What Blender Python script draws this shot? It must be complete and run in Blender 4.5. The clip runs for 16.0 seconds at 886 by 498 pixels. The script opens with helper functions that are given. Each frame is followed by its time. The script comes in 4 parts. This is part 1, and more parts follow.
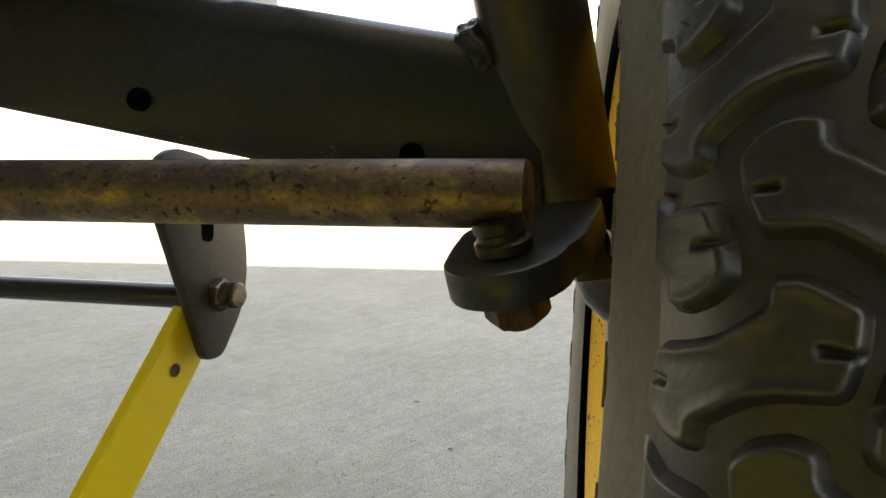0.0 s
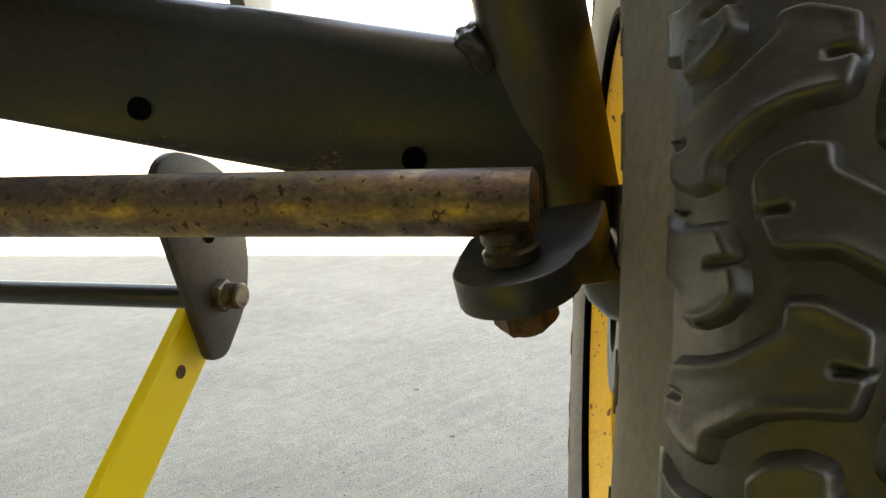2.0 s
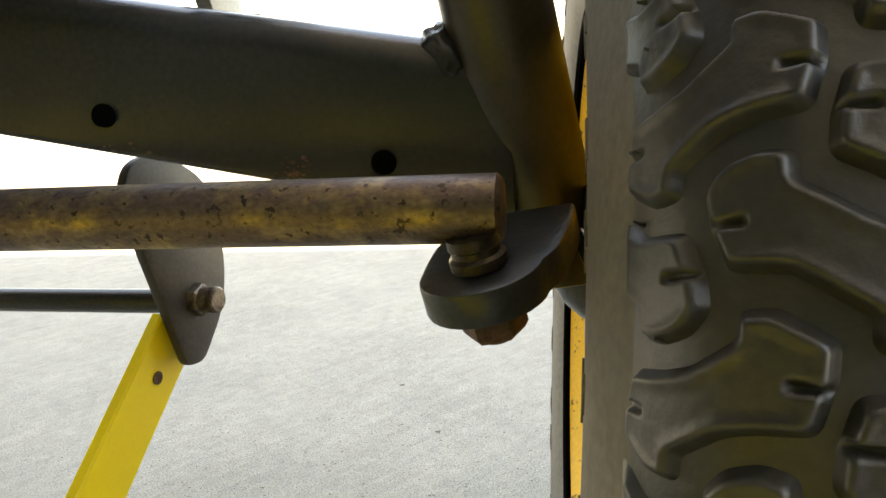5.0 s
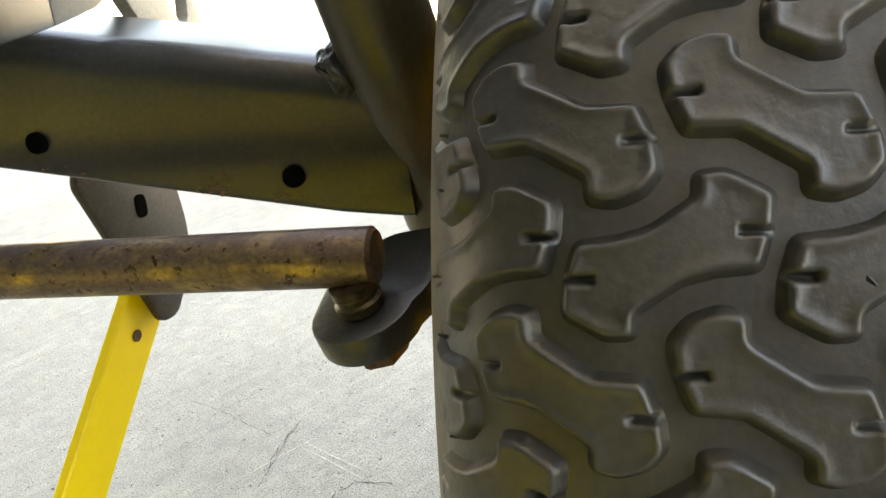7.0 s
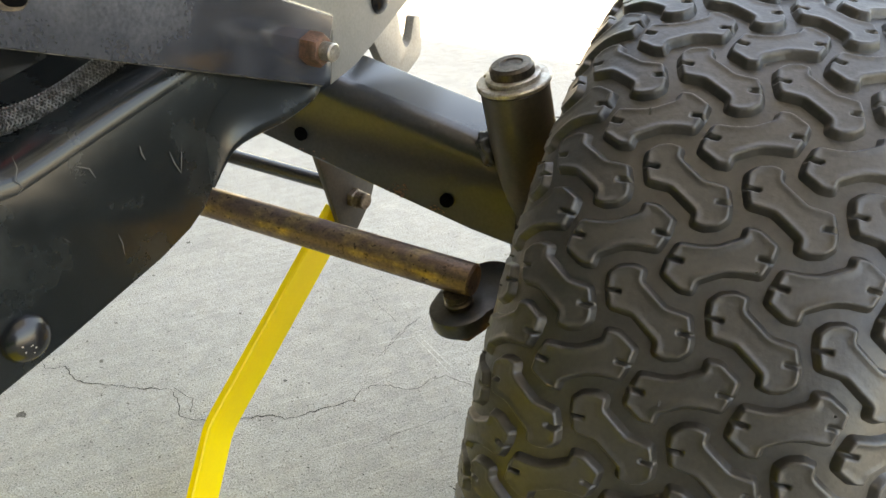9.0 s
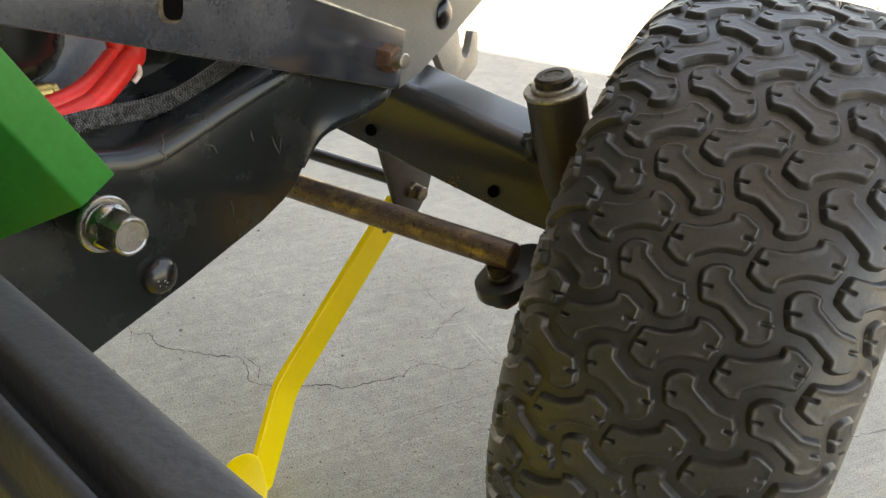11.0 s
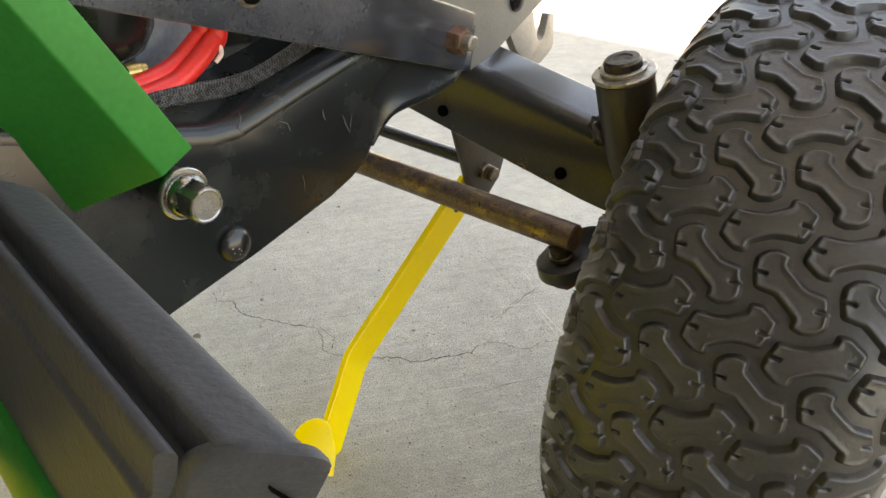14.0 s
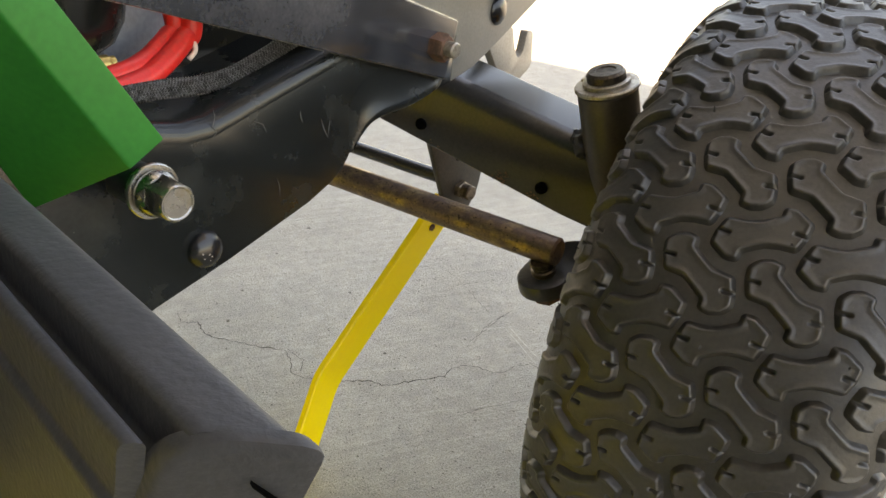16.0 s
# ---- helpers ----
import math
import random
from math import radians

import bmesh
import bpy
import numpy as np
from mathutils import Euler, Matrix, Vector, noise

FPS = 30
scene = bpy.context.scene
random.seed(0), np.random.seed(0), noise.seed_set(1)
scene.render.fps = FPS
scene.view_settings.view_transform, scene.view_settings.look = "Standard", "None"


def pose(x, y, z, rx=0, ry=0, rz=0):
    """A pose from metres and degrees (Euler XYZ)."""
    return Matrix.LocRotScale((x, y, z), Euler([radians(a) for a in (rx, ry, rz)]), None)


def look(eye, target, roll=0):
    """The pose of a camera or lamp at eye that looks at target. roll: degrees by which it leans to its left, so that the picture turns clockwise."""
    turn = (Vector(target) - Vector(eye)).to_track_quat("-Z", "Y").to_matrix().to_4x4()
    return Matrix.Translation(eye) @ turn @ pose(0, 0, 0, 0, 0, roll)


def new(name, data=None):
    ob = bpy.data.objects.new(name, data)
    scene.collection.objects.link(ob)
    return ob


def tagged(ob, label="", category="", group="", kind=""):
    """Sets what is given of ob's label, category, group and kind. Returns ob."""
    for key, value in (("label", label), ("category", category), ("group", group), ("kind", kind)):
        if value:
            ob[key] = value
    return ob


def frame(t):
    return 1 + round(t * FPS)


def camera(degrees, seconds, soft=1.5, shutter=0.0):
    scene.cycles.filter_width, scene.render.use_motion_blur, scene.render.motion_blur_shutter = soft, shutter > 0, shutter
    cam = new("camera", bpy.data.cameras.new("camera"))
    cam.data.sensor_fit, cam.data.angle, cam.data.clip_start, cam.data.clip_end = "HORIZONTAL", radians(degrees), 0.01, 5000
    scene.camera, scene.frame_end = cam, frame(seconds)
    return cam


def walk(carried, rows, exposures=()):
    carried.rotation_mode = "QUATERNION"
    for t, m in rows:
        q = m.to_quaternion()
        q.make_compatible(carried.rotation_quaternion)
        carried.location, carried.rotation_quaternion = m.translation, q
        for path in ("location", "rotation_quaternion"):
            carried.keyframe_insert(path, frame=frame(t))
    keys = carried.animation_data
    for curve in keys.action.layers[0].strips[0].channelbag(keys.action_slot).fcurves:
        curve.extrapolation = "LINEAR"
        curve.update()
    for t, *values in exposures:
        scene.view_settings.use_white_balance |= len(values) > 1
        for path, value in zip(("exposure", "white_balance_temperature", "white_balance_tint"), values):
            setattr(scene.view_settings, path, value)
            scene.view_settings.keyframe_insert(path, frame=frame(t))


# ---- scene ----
cam = camera(58.62, 16.0)
PATH = [
    (0, (0.0747, 0.1132, 0.2926), (0.0184, 2.0759, -0.0874), -0.75),
    (0.5, (0.0736, 0.1124, 0.2958), (0.0223, 2.0748, -0.0867), -0.89),
    (1, (0.0723, 0.1121, 0.2971), (0.0269, 2.0707, -0.1055), -1.33),
    (1.5, (0.0718, 0.1134, 0.2997), (0.0357, 2.0689, -0.1182), -1.78),
    (2, (0.0709, 0.1122, 0.3001), (0.0330, 2.0655, -0.1277), -2.08),
    (2.5, (0.0707, 0.1144, 0.3002), (0.0367, 2.0660, -0.1356), -2.26),
    (3, (0.0706, 0.1153, 0.2994), (0.0368, 2.0642, -0.1484), -2.51),
    (3.5, (0.0732, 0.1166, 0.3010), (0.0422, 2.0668, -0.1413), -2.46),
    (4, (0.0751, 0.1191, 0.3011), (0.0505, 2.0695, -0.1405), -2.50),
    (6.3, (0.0842, 0.1067, 0.3328), (0.1016, 2.0189, -0.2531), -4.93),
    (6.5, (0.0909, 0.1058, 0.3416), (0.0660, 1.9723, -0.3763), -6.49),
    (7, (0.1179, 0.1046, 0.3605), (0.0413, 1.9228, -0.4691), -7.67),
    (7.5, (0.1374, 0.0972, 0.3856), (-0.0103, 1.8579, -0.5516), -5.90),
    (8, (0.1600, 0.0745, 0.4161), (-0.0989, 1.7818, -0.5929), -2.57),
    (8.5, (0.1668, 0.0328, 0.4642), (-0.2287, 1.6799, -0.5991), 0.56),
    (9, (0.1594, -0.0043, 0.4876), (-0.2881, 1.6255, -0.5816), 1.66),
    (9.2, (0.1587, -0.0181, 0.4975), (-0.2966, 1.6068, -0.5760), 1.65),
    (11.3, (0.1851, -0.0734, 0.5157), (-0.3945, 1.5289, -0.5316), 1.80),
    (11.5, (0.1865, -0.0753, 0.5196), (-0.3928, 1.5266, -0.5283), 1.70),
    (12, (0.1841, -0.0734, 0.5181), (-0.4062, 1.5290, -0.5231), 1.82),
    (12.5, (0.1900, -0.0637, 0.5088), (-0.4134, 1.5371, -0.5272), 1.89),
    (13, (0.1997, -0.0676, 0.5157), (-0.4104, 1.5306, -0.5205), 1.81),
    (13.5, (0.1935, -0.0698, 0.5060), (-0.4589, 1.5005, -0.5469), 1.69),
    (14, (0.1968, -0.0763, 0.5153), (-0.5592, 1.4199, -0.5756), -0.08),
    (14.5, (0.1926, -0.0683, 0.4965), (-0.5662, 1.4703, -0.5315), 0.95),
    (15, (0.1802, -0.0689, 0.4860), (-0.5689, 1.4745, -0.5420), 1.22),
    (15.5, (0.1812, -0.0724, 0.4903), (-0.5375, 1.4876, -0.5343), 1.81),
    (16, (0.1876, -0.0731, 0.4979), (-0.5118, 1.4979, -0.5233), 2.03),
]

EXPOSURES = [(0, 2.40, 11000, 11), (2, 2.83, 11000, 11), (4, 2.97, 11000, 11), (6.5, 3.38, 10900, 11), (7.5, 3.56, 11100, 11), (9, 3.28, 10600, 12), (11.5, 2.66, 11300, 14), (12.5, 2.52, 11400, 14), (13, 2.54, 11400, 14), (14, 3.02, 11400, 15), (14.5, 2.78, 11300, 15), (16, 2.83, 11300, 16)]
# the tractor's own axes in the world
LEVEL = pose(-0.0097, -0.0028, 0.0628, -9.577, 0.497, -0.848)
walk(cam, [(t, look(eye, target, roll)) for t, eye, target, roll in PATH], EXPOSURES)

# ---- light: an open garage with added roof and walls, the sun beyond the roof edge, sky through the opening ----
SUN_EL, SUN_AZ = radians(82), radians(198)   # azimuth of the sun, clockwise from +y
world = bpy.data.worlds.new("sky")
scene.world = world
world.use_nodes = True
wn = world.node_tree.nodes
sky = wn.new("ShaderNodeTexSky")
sky.sky_type, sky.sun_disc = "NISHITA", False
sky.sun_elevation, sky.sun_rotation = SUN_EL, SUN_AZ
wn["Background"].inputs["Strength"].default_value = 0.15
world.node_tree.links.new(sky.outputs["Color"], wn["Background"].inputs["Color"])
sun = bpy.data.lights.new("sun", "SUN")
sun.energy, sun.angle, sun.color = 3.0, radians(0.5), (1.0, 0.95, 0.88)
sun_ob = new("sun", sun)
sun_dir = Vector((math.sin(SUN_AZ) * math.cos(SUN_EL), math.cos(SUN_AZ) * math.cos(SUN_EL), math.sin(SUN_EL)))
sun_ob.matrix_world = look(sun_dir * 20, (0, 0, 0))


# ---- materials ----
def material(name, base, rough=0.5, metal=0.0, second=None, scale=40.0, cover=(0.45, 0.6), second_rough=None,
             second_metal=None, grain=300.0, bump=0.1, depth=0.001, coat=0.0, stretch=(1, 1, 1), shade=0.25, spec=0.5, specks=None):
    """A paint or metal with a second colour in patches, a fine grain, and relief."""
    m = bpy.data.materials.new(name)
    m.use_nodes = True
    nt = m.node_tree
    n, link = nt.nodes, nt.links.new
    bsdf = n["Principled BSDF"]
    co = n.new("ShaderNodeTexCoord")
    mp = n.new("ShaderNodeMapping")
    mp.inputs["Scale"].default_value = stretch
    link(co.outputs["Object"], mp.inputs["Vector"])
    big = n.new("ShaderNodeTexNoise")
    big.inputs["Scale"].default_value, big.inputs["Detail"].default_value = scale, 6
    big.inputs["Roughness"].default_value = 0.62
    fine = n.new("ShaderNodeTexNoise")
    fine.inputs["Scale"].default_value, fine.inputs["Detail"].default_value = grain, 4
    for t in (big, fine):
        link(mp.outputs["Vector"], t.inputs["Vector"])
    ramp = n.new("ShaderNodeMapRange")
    ramp.inputs["From Min"].default_value, ramp.inputs["From Max"].default_value = cover
    link(big.outputs["Fac"], ramp.inputs["Value"])
    mix = n.new("ShaderNodeMix")
    mix.data_type = "RGBA"
    mix.inputs["A"].default_value = (*base, 1)
    mix.inputs["B"].default_value = (*(second or [c * (1 + shade) for c in base]), 1)
    link(ramp.outputs["Result"], mix.inputs["Factor"])
    dim = n.new("ShaderNodeMapRange")
    dim.inputs["From Min"].default_value, dim.inputs["From Max"].default_value = 0.3, 0.7
    dim.inputs["To Min"].default_value, dim.inputs["To Max"].default_value = 1 - shade, 1 + shade
    link(fine.outputs["Fac"], dim.inputs["Value"])
    mul = n.new("ShaderNodeVectorMath")
    mul.operation = "MULTIPLY"
    link(mix.outputs["Result"], mul.inputs[0])
    link(dim.outputs["Result"], mul.inputs[1])
    colour = mul.outputs["Vector"]
    if specks:                            # scattered grains of pale dust
        grit = n.new("ShaderNodeTexNoise")
        grit.inputs["Scale"].default_value, grit.inputs["Detail"].default_value = specks[1], 4
        link(co.outputs["Object"], grit.inputs["Vector"])
        spot = n.new("ShaderNodeMapRange")
        spot.inputs["From Min"].default_value, spot.inputs["From Max"].default_value = specks[2], specks[2] + 0.04
        link(grit.outputs["Fac"], spot.inputs["Value"])
        dust = n.new("ShaderNodeMix")
        dust.data_type = "RGBA"
        dust.inputs["B"].default_value = (*specks[0], 1)
        link(spot.outputs["Result"], dust.inputs["Factor"])
        link(colour, dust.inputs["A"])
        colour = dust.outputs["Result"]
    link(colour, bsdf.inputs["Base Color"])
    for socket, a, b in (("Roughness", rough, second_rough), ("Metallic", metal, second_metal)):
        r = n.new("ShaderNodeMapRange")
        r.inputs["To Min"].default_value, r.inputs["To Max"].default_value = a, a if b is None else b
        link(ramp.outputs["Result"], r.inputs["Value"])
        link(r.outputs["Result"], bsdf.inputs[socket])
    if bump:
        add = n.new("ShaderNodeMath")
        add.operation = "ADD"
        link(fine.outputs["Fac"], add.inputs[0])
        link(ramp.outputs["Result"], add.inputs[1])
        bp = n.new("ShaderNodeBump")
        bp.inputs["Strength"].default_value, bp.inputs["Distance"].default_value = bump, depth
        link(add.outputs["Value"], bp.inputs["Height"])
        link(bp.outputs["Normal"], bsdf.inputs["Normal"])
    bsdf.inputs["Coat Weight"].default_value = coat
    bsdf.inputs["Coat Roughness"].default_value = 0.2
    bsdf.inputs["Specular IOR Level"].default_value = spec
    return m


def concrete_material(name, base):
    """Broomed concrete: blotches, fine sand, small pits and shallow sweeping streaks."""
    m = bpy.data.materials.new(name)
    m.use_nodes = True
    nt = m.node_tree
    n, link = nt.nodes, nt.links.new
    bsdf = n["Principled BSDF"]
    co = n.new("ShaderNodeTexCoord")
    turn = n.new("ShaderNodeMapping")
    turn.inputs["Rotation"].default_value = (0, 0, radians(-43))
    link(co.outputs["Object"], turn.inputs["Vector"])
    strip = n.new("ShaderNodeMapping")
    strip.inputs["Scale"].default_value = (0.06, 1, 1)
    link(turn.outputs["Vector"], strip.inputs["Vector"])

    def tex(scale, detail, src, rough=0.6):
        t = n.new("ShaderNodeTexNoise")
        t.inputs["Scale"].default_value, t.inputs["Detail"].default_value = scale, detail
        t.inputs["Roughness"].default_value = rough
        link(src.outputs["Vector"], t.inputs["Vector"])
        return t

    def span(src, a, b, c, d):
        r = n.new("ShaderNodeMapRange")
        for k, v in zip(("From Min", "From Max", "To Min", "To Max"), (a, b, c, d)):
            r.inputs[k].default_value = v
        link(src, r.inputs["Value"])
        return r.outputs["Result"]

    def math_node(op, a, b):
        q = n.new("ShaderNodeMath")
        q.operation = op
        link(a, q.inputs[0])
        link(b, q.inputs[1])
        return q.outputs["Value"]

    blotch, sand, streak, pit, mottle = tex(7, 5, turn), tex(700, 5, turn, 0.75), tex(150, 5, strip), tex(760, 2, turn, 0.5), tex(60, 7, turn)
    pits = span(pit.outputs["Fac"], 0.61, 0.67, 0.0, 1.0)
    f = math_node("MULTIPLY", span(blotch.outputs["Fac"], 0.3, 0.7, 0.86, 1.1), span(sand.outputs["Fac"], 0.3, 0.7, 0.58, 1.38))
    f = math_node("MULTIPLY", f, span(streak.outputs["Fac"], 0.35, 0.7, 0.93, 1.06))
    f = math_node("MULTIPLY", f, span(mottle.outputs["Fac"], 0.3, 0.7, 0.88, 1.09))
    f = math_node("MULTIPLY", f, span(pits, 0, 1, 1.0, 0.40))
    mul = n.new("ShaderNodeVectorMath")
    mul.operation = "SCALE"
    mul.inputs[0].default_value = base
    link(f, mul.inputs["Scale"])
    link(mul.outputs["Vector"], bsdf.inputs["Base Color"])
    bsdf.inputs["Roughness"].default_value = 0.72
    h = math_node("ADD", math_node("MULTIPLY", sand.outputs["Fac"], span(pit.outputs["Fac"], 0, 1, 0.7, 0.7)), math_node("MULTIPLY", streak.outputs["Fac"], span(mottle.outputs["Fac"], 0.35, 0.65, 0.50, 1.0)))
    h = math_node("SUBTRACT", h, pits)
    bp = n.new("ShaderNodeBump")
    bp.inputs["Strength"].default_value, bp.inputs["Distance"].default_value = 0.9, 0.0022
    link(h, bp.inputs["Height"])
    link(bp.outputs["Normal"], bsdf.inputs["Normal"])
    return m


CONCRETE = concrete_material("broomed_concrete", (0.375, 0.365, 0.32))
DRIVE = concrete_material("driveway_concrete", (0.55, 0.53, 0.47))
CRACK = material("crack_dirt", (0.022, 0.020, 0.018), 0.95, shade=0.4)
SCRAPE = material("scraped_pale_concrete", (0.46, 0.45, 0.40), 0.9, scale=200, grain=900, shade=0.25, bump=0.2)
CHIP = material("chipped_concrete", (0.10, 0.094, 0.08), 0.95, scale=300, grain=900, shade=0.4, bump=0.5)
# plain tones for the unseen ceiling and walls, tuned for the light they bounce
CEILING = material("unseen_ceiling_pale", (0.52, 0.52, 0.51), 0.8, scale=3, grain=90, shade=0.05, bump=0.05)
WALL_TONE = material("unseen_wall_grey", (0.16, 0.16, 0.155), 0.8, scale=3, grain=90, shade=0.08, bump=0.05)
RUBBER = material("dusty_rubber", (0.0225, 0.0210, 0.0180), 0.42, second=(0.031, 0.0285, 0.0235), scale=22, cover=(0.4, 0.75), second_rough=0.54, spec=0.65,
                  grain=500, shade=0.3, bump=0.2, depth=0.0008, specks=((0.16, 0.15, 0.13), 330, 0.77))
SIDEWALL = material("weathered_sidewall_rubber", (0.095, 0.082, 0.066), 0.7, second=(0.155, 0.132, 0.102), scale=18, cover=(0.35, 0.7),
                    grain=400, shade=0.18, bump=0.12, depth=0.0006)
BLACK = material("black_satin_paint", (0.0072, 0.0092, 0.0098), 0.24, second=(0.018, 0.0215, 0.0215), scale=28, cover=(0.5, 0.8), second_rough=0.42,
                 grain=420, shade=0.25, bump=0.05, depth=0.0005, spec=0.42, specks=((0.08, 0.08, 0.076), 480, 0.74))
GLOSS_BLACK = material("glossy_black_bolt_paint", (0.008, 0.008, 0.009), 0.26, second=(0.014, 0.013, 0.011), scale=60, cover=(0.55, 0.8), second_rough=0.25, grain=500, shade=0.2, bump=0.02, depth=0.0003)
AXLE_PAINT = material("dusty_black_axle_paint", (0.0270, 0.0285, 0.0300), 0.24, second=(0.032, 0.0320, 0.0310), scale=24, cover=(0.42, 0.75),
                      second_rough=0.27, grain=500, shade=0.15, spec=0.44, specks=((0.10, 0.095, 0.08), 500, 0.75), bump=0.012, depth=0.0005)
TUBE_PAINT = material("worn_brown_black_paint", (0.036, 0.031, 0.023), 0.33, second=(0.060, 0.050, 0.036), scale=40, cover=(0.42, 0.7), second_rough=0.45,
                      grain=500, shade=0.2, spec=0.5, specks=((0.11, 0.10, 0.08), 500, 0.74), bump=0.05, depth=0.0005)
FORGED = material("dark_steel_paint", (0.016, 0.019, 0.023), 0.32, second=(0.040, 0.037, 0.034), scale=60, cover=(0.5, 0.75), second_rough=0.6,
                  grain=600, shade=0.35, bump=0.18, depth=0.0006)
ZINC_RUST = material("rusted_worn_steel_rod", (0.31, 0.222, 0.125), 0.30, 0.92, second=(0.128, 0.090, 0.075), scale=80, cover=(0.37, 0.53), specks=((0.050, 0.033, 0.024), 420, 0.62),
                     second_rough=0.45, second_metal=0.6, grain=900, shade=0.25, bump=0.2, depth=0.0004, stretch=(0.7, 1, 1))
GREASY = material("greasy_worn_steel", (0.07, 0.056, 0.042), 0.34, 0.7, second=(0.022, 0.018, 0.014), scale=150, cover=(0.45, 0.65), second_rough=0.6, grain=800, shade=0.25, bump=0.2, depth=0.0003)
RUST = material("rusted_steel", (0.125, 0.062, 0.040), 0.7, 0.3, second=(0.06, 0.032, 0.02), scale=160, grain=900, shade=0.35, bump=0.3,
                depth=0.0004)
BRACKET = material("worn_grey_brown_plate", (0.046, 0.041, 0.036), 0.45, second=(0.066, 0.056, 0.046), scale=50, cover=(0.45, 0.7), second_rough=0.55, spec=0.3,
                   grain=500, shade=0.2, bump=0.08, depth=0.0004)
BOLT_STEEL = material("dull_brown_steel", (0.20, 0.165, 0.13), 0.42, 0.7, second=(0.07, 0.052, 0.04), scale=150, cover=(0.45, 0.65), second_rough=0.6, grain=800, shade=0.25, bump=0.2, depth=0.0003)
BARE = material("worn_bare_steel", (0.40, 0.37, 0.32), 0.36, 0.9, second=(0.17, 0.13, 0.10), scale=140, cover=(0.5, 0.7), second_rough=0.6,
                second_metal=0.5, grain=700, shade=0.2, bump=0.12, depth=0.0003)
ZINC = material("zinc_plated_steel", (0.33, 0.32, 0.30), 0.27, 1.0, second=(0.24, 0.20, 0.13), scale=110, cover=(0.5, 0.75), second_rough=0.42,
                grain=700, shade=0.1, bump=0.05, depth=0.0003)
YELLOW = material("yellow_paint", (0.93, 0.70, 0.010), 0.45, second=(0.91, 0.67, 0.010), scale=25, grain=500, shade=0.02, bump=0.015, depth=0.0004)
RIM_YELLOW = material("chipped_yellow_rim_paint", (0.82, 0.43, 0.008), 0.5, spec=0.22, second=(0.12, 0.06, 0.03), scale=170, cover=(0.62, 0.64),
                      second_rough=0.8, grain=500, shade=0.08, bump=0.1, depth=0.0004)
GREEN = material("green_paint", (0.003, 0.112, 0.019), 0.38, second=(0.004, 0.124, 0.021), scale=20, grain=400, shade=0.08, bump=0.04, depth=0.0004, spec=0.14)
RED = material("red_cable_sheath", (0.62, 0.02, 0.018), 0.4, scale=60, grain=500, shade=0.1, bump=0.05)
BRAID = material("braided_black_sleeve", (0.010, 0.010, 0.010), 0.55, second=(0.02, 0.02, 0.02), scale=200, grain=700, shade=0.2)
BRAID_LIGHT = material("braid_thread", (0.10, 0.10, 0.105), 0.3, spec=0.6, second=(0.012, 0.012, 0.012), scale=420, cover=(0.46, 0.54), grain=900, shade=0.3)
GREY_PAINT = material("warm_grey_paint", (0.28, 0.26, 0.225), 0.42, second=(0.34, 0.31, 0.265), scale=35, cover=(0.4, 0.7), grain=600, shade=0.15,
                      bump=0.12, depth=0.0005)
# darker copy of GREY_PAINT: shade on the front plate put into its colour
GREY_PAINT_SHADED = material("shaded_grey_paint", (0.155, 0.148, 0.132), 0.40, second=(0.18, 0.17, 0.15), scale=35, cover=(0.4, 0.7), grain=600, shade=0.12, bump=0.10, depth=0.0005)
# blue-grey patches: scuffs, with reflected brightness put into their colour too
STRAP_STEEL = material("scuffed_hazed_plate", (0.014, 0.016, 0.020), 0.13, 0.0, second=(0.055, 0.058, 0.067), scale=22, cover=(0.38, 0.85), spec=0.95,
                       specks=((0.12, 0.12, 0.12), 450, 0.76), second_rough=0.24, grain=600, shade=0.2, bump=0.015, depth=0.0003)
PLASTIC = material("dark_grey_plastic", (0.040, 0.042, 0.046), 0.48, spec=0.3, second=(0.050, 0.052, 0.056), scale=40, cover=(0.35, 0.75), grain=500, shade=0.10,
                   bump=0.25, depth=0.0010)
CASE = material("blue_grey_plastic", (0.22, 0.25, 0.30), 0.45, scale=30, grain=400, shade=0.12, bump=0.05)
PALE = material("pale_pink_plastic", (0.62, 0.50, 0.47), 0.5, scale=60, grain=400, shade=0.1, bump=0.05)
BRASS = material("dull_brass", (0.42, 0.31, 0.12), 0.4, 0.8, scale=80, grain=400, shade=0.2)
DUST = material("dried_mud_scuff", (0.055, 0.052, 0.047), 0.9, scale=80, grain=500, shade=0.3)
# flat black: the shade inside holes and gaps put into the colour
HOLE_SHADE = material("hole_shade", (0.002, 0.002, 0.002), 0.9, shade=0.1, spec=0.02)


# ---- mesh tools ----
def finish(name, bm, mat, parent=None, label="", smooth=35):
    bmesh.ops.recalc_face_normals(bm, faces=bm.faces)
    me = bpy.data.meshes.new(name)
    bm.to_mesh(me)
    bm.free()
    for mt in (mat if isinstance(mat, (list, tuple)) else [mat]):
        me.materials.append(mt)
    if smooth:
        me.shade_smooth()
        me.set_sharp_from_angle(angle=radians(smooth))
    ob = new(name, me)
    ob.parent = parent
    return tagged(ob, label)


def part(name, bm, mat, parent, label="", smooth=35):
    return finish(name, bm, mat, parent, label, smooth)


def axes(direction, hint=(0, 0, 1)):
    w = Vector(direction).normalized()
    h = Vector(hint)
    u = (h - w * h.dot(w))
    if u.length < 1e-4:
        u = Vector((1, 0, 0)) - w * w.x
    u.normalize()
    return u, w.cross(u), w


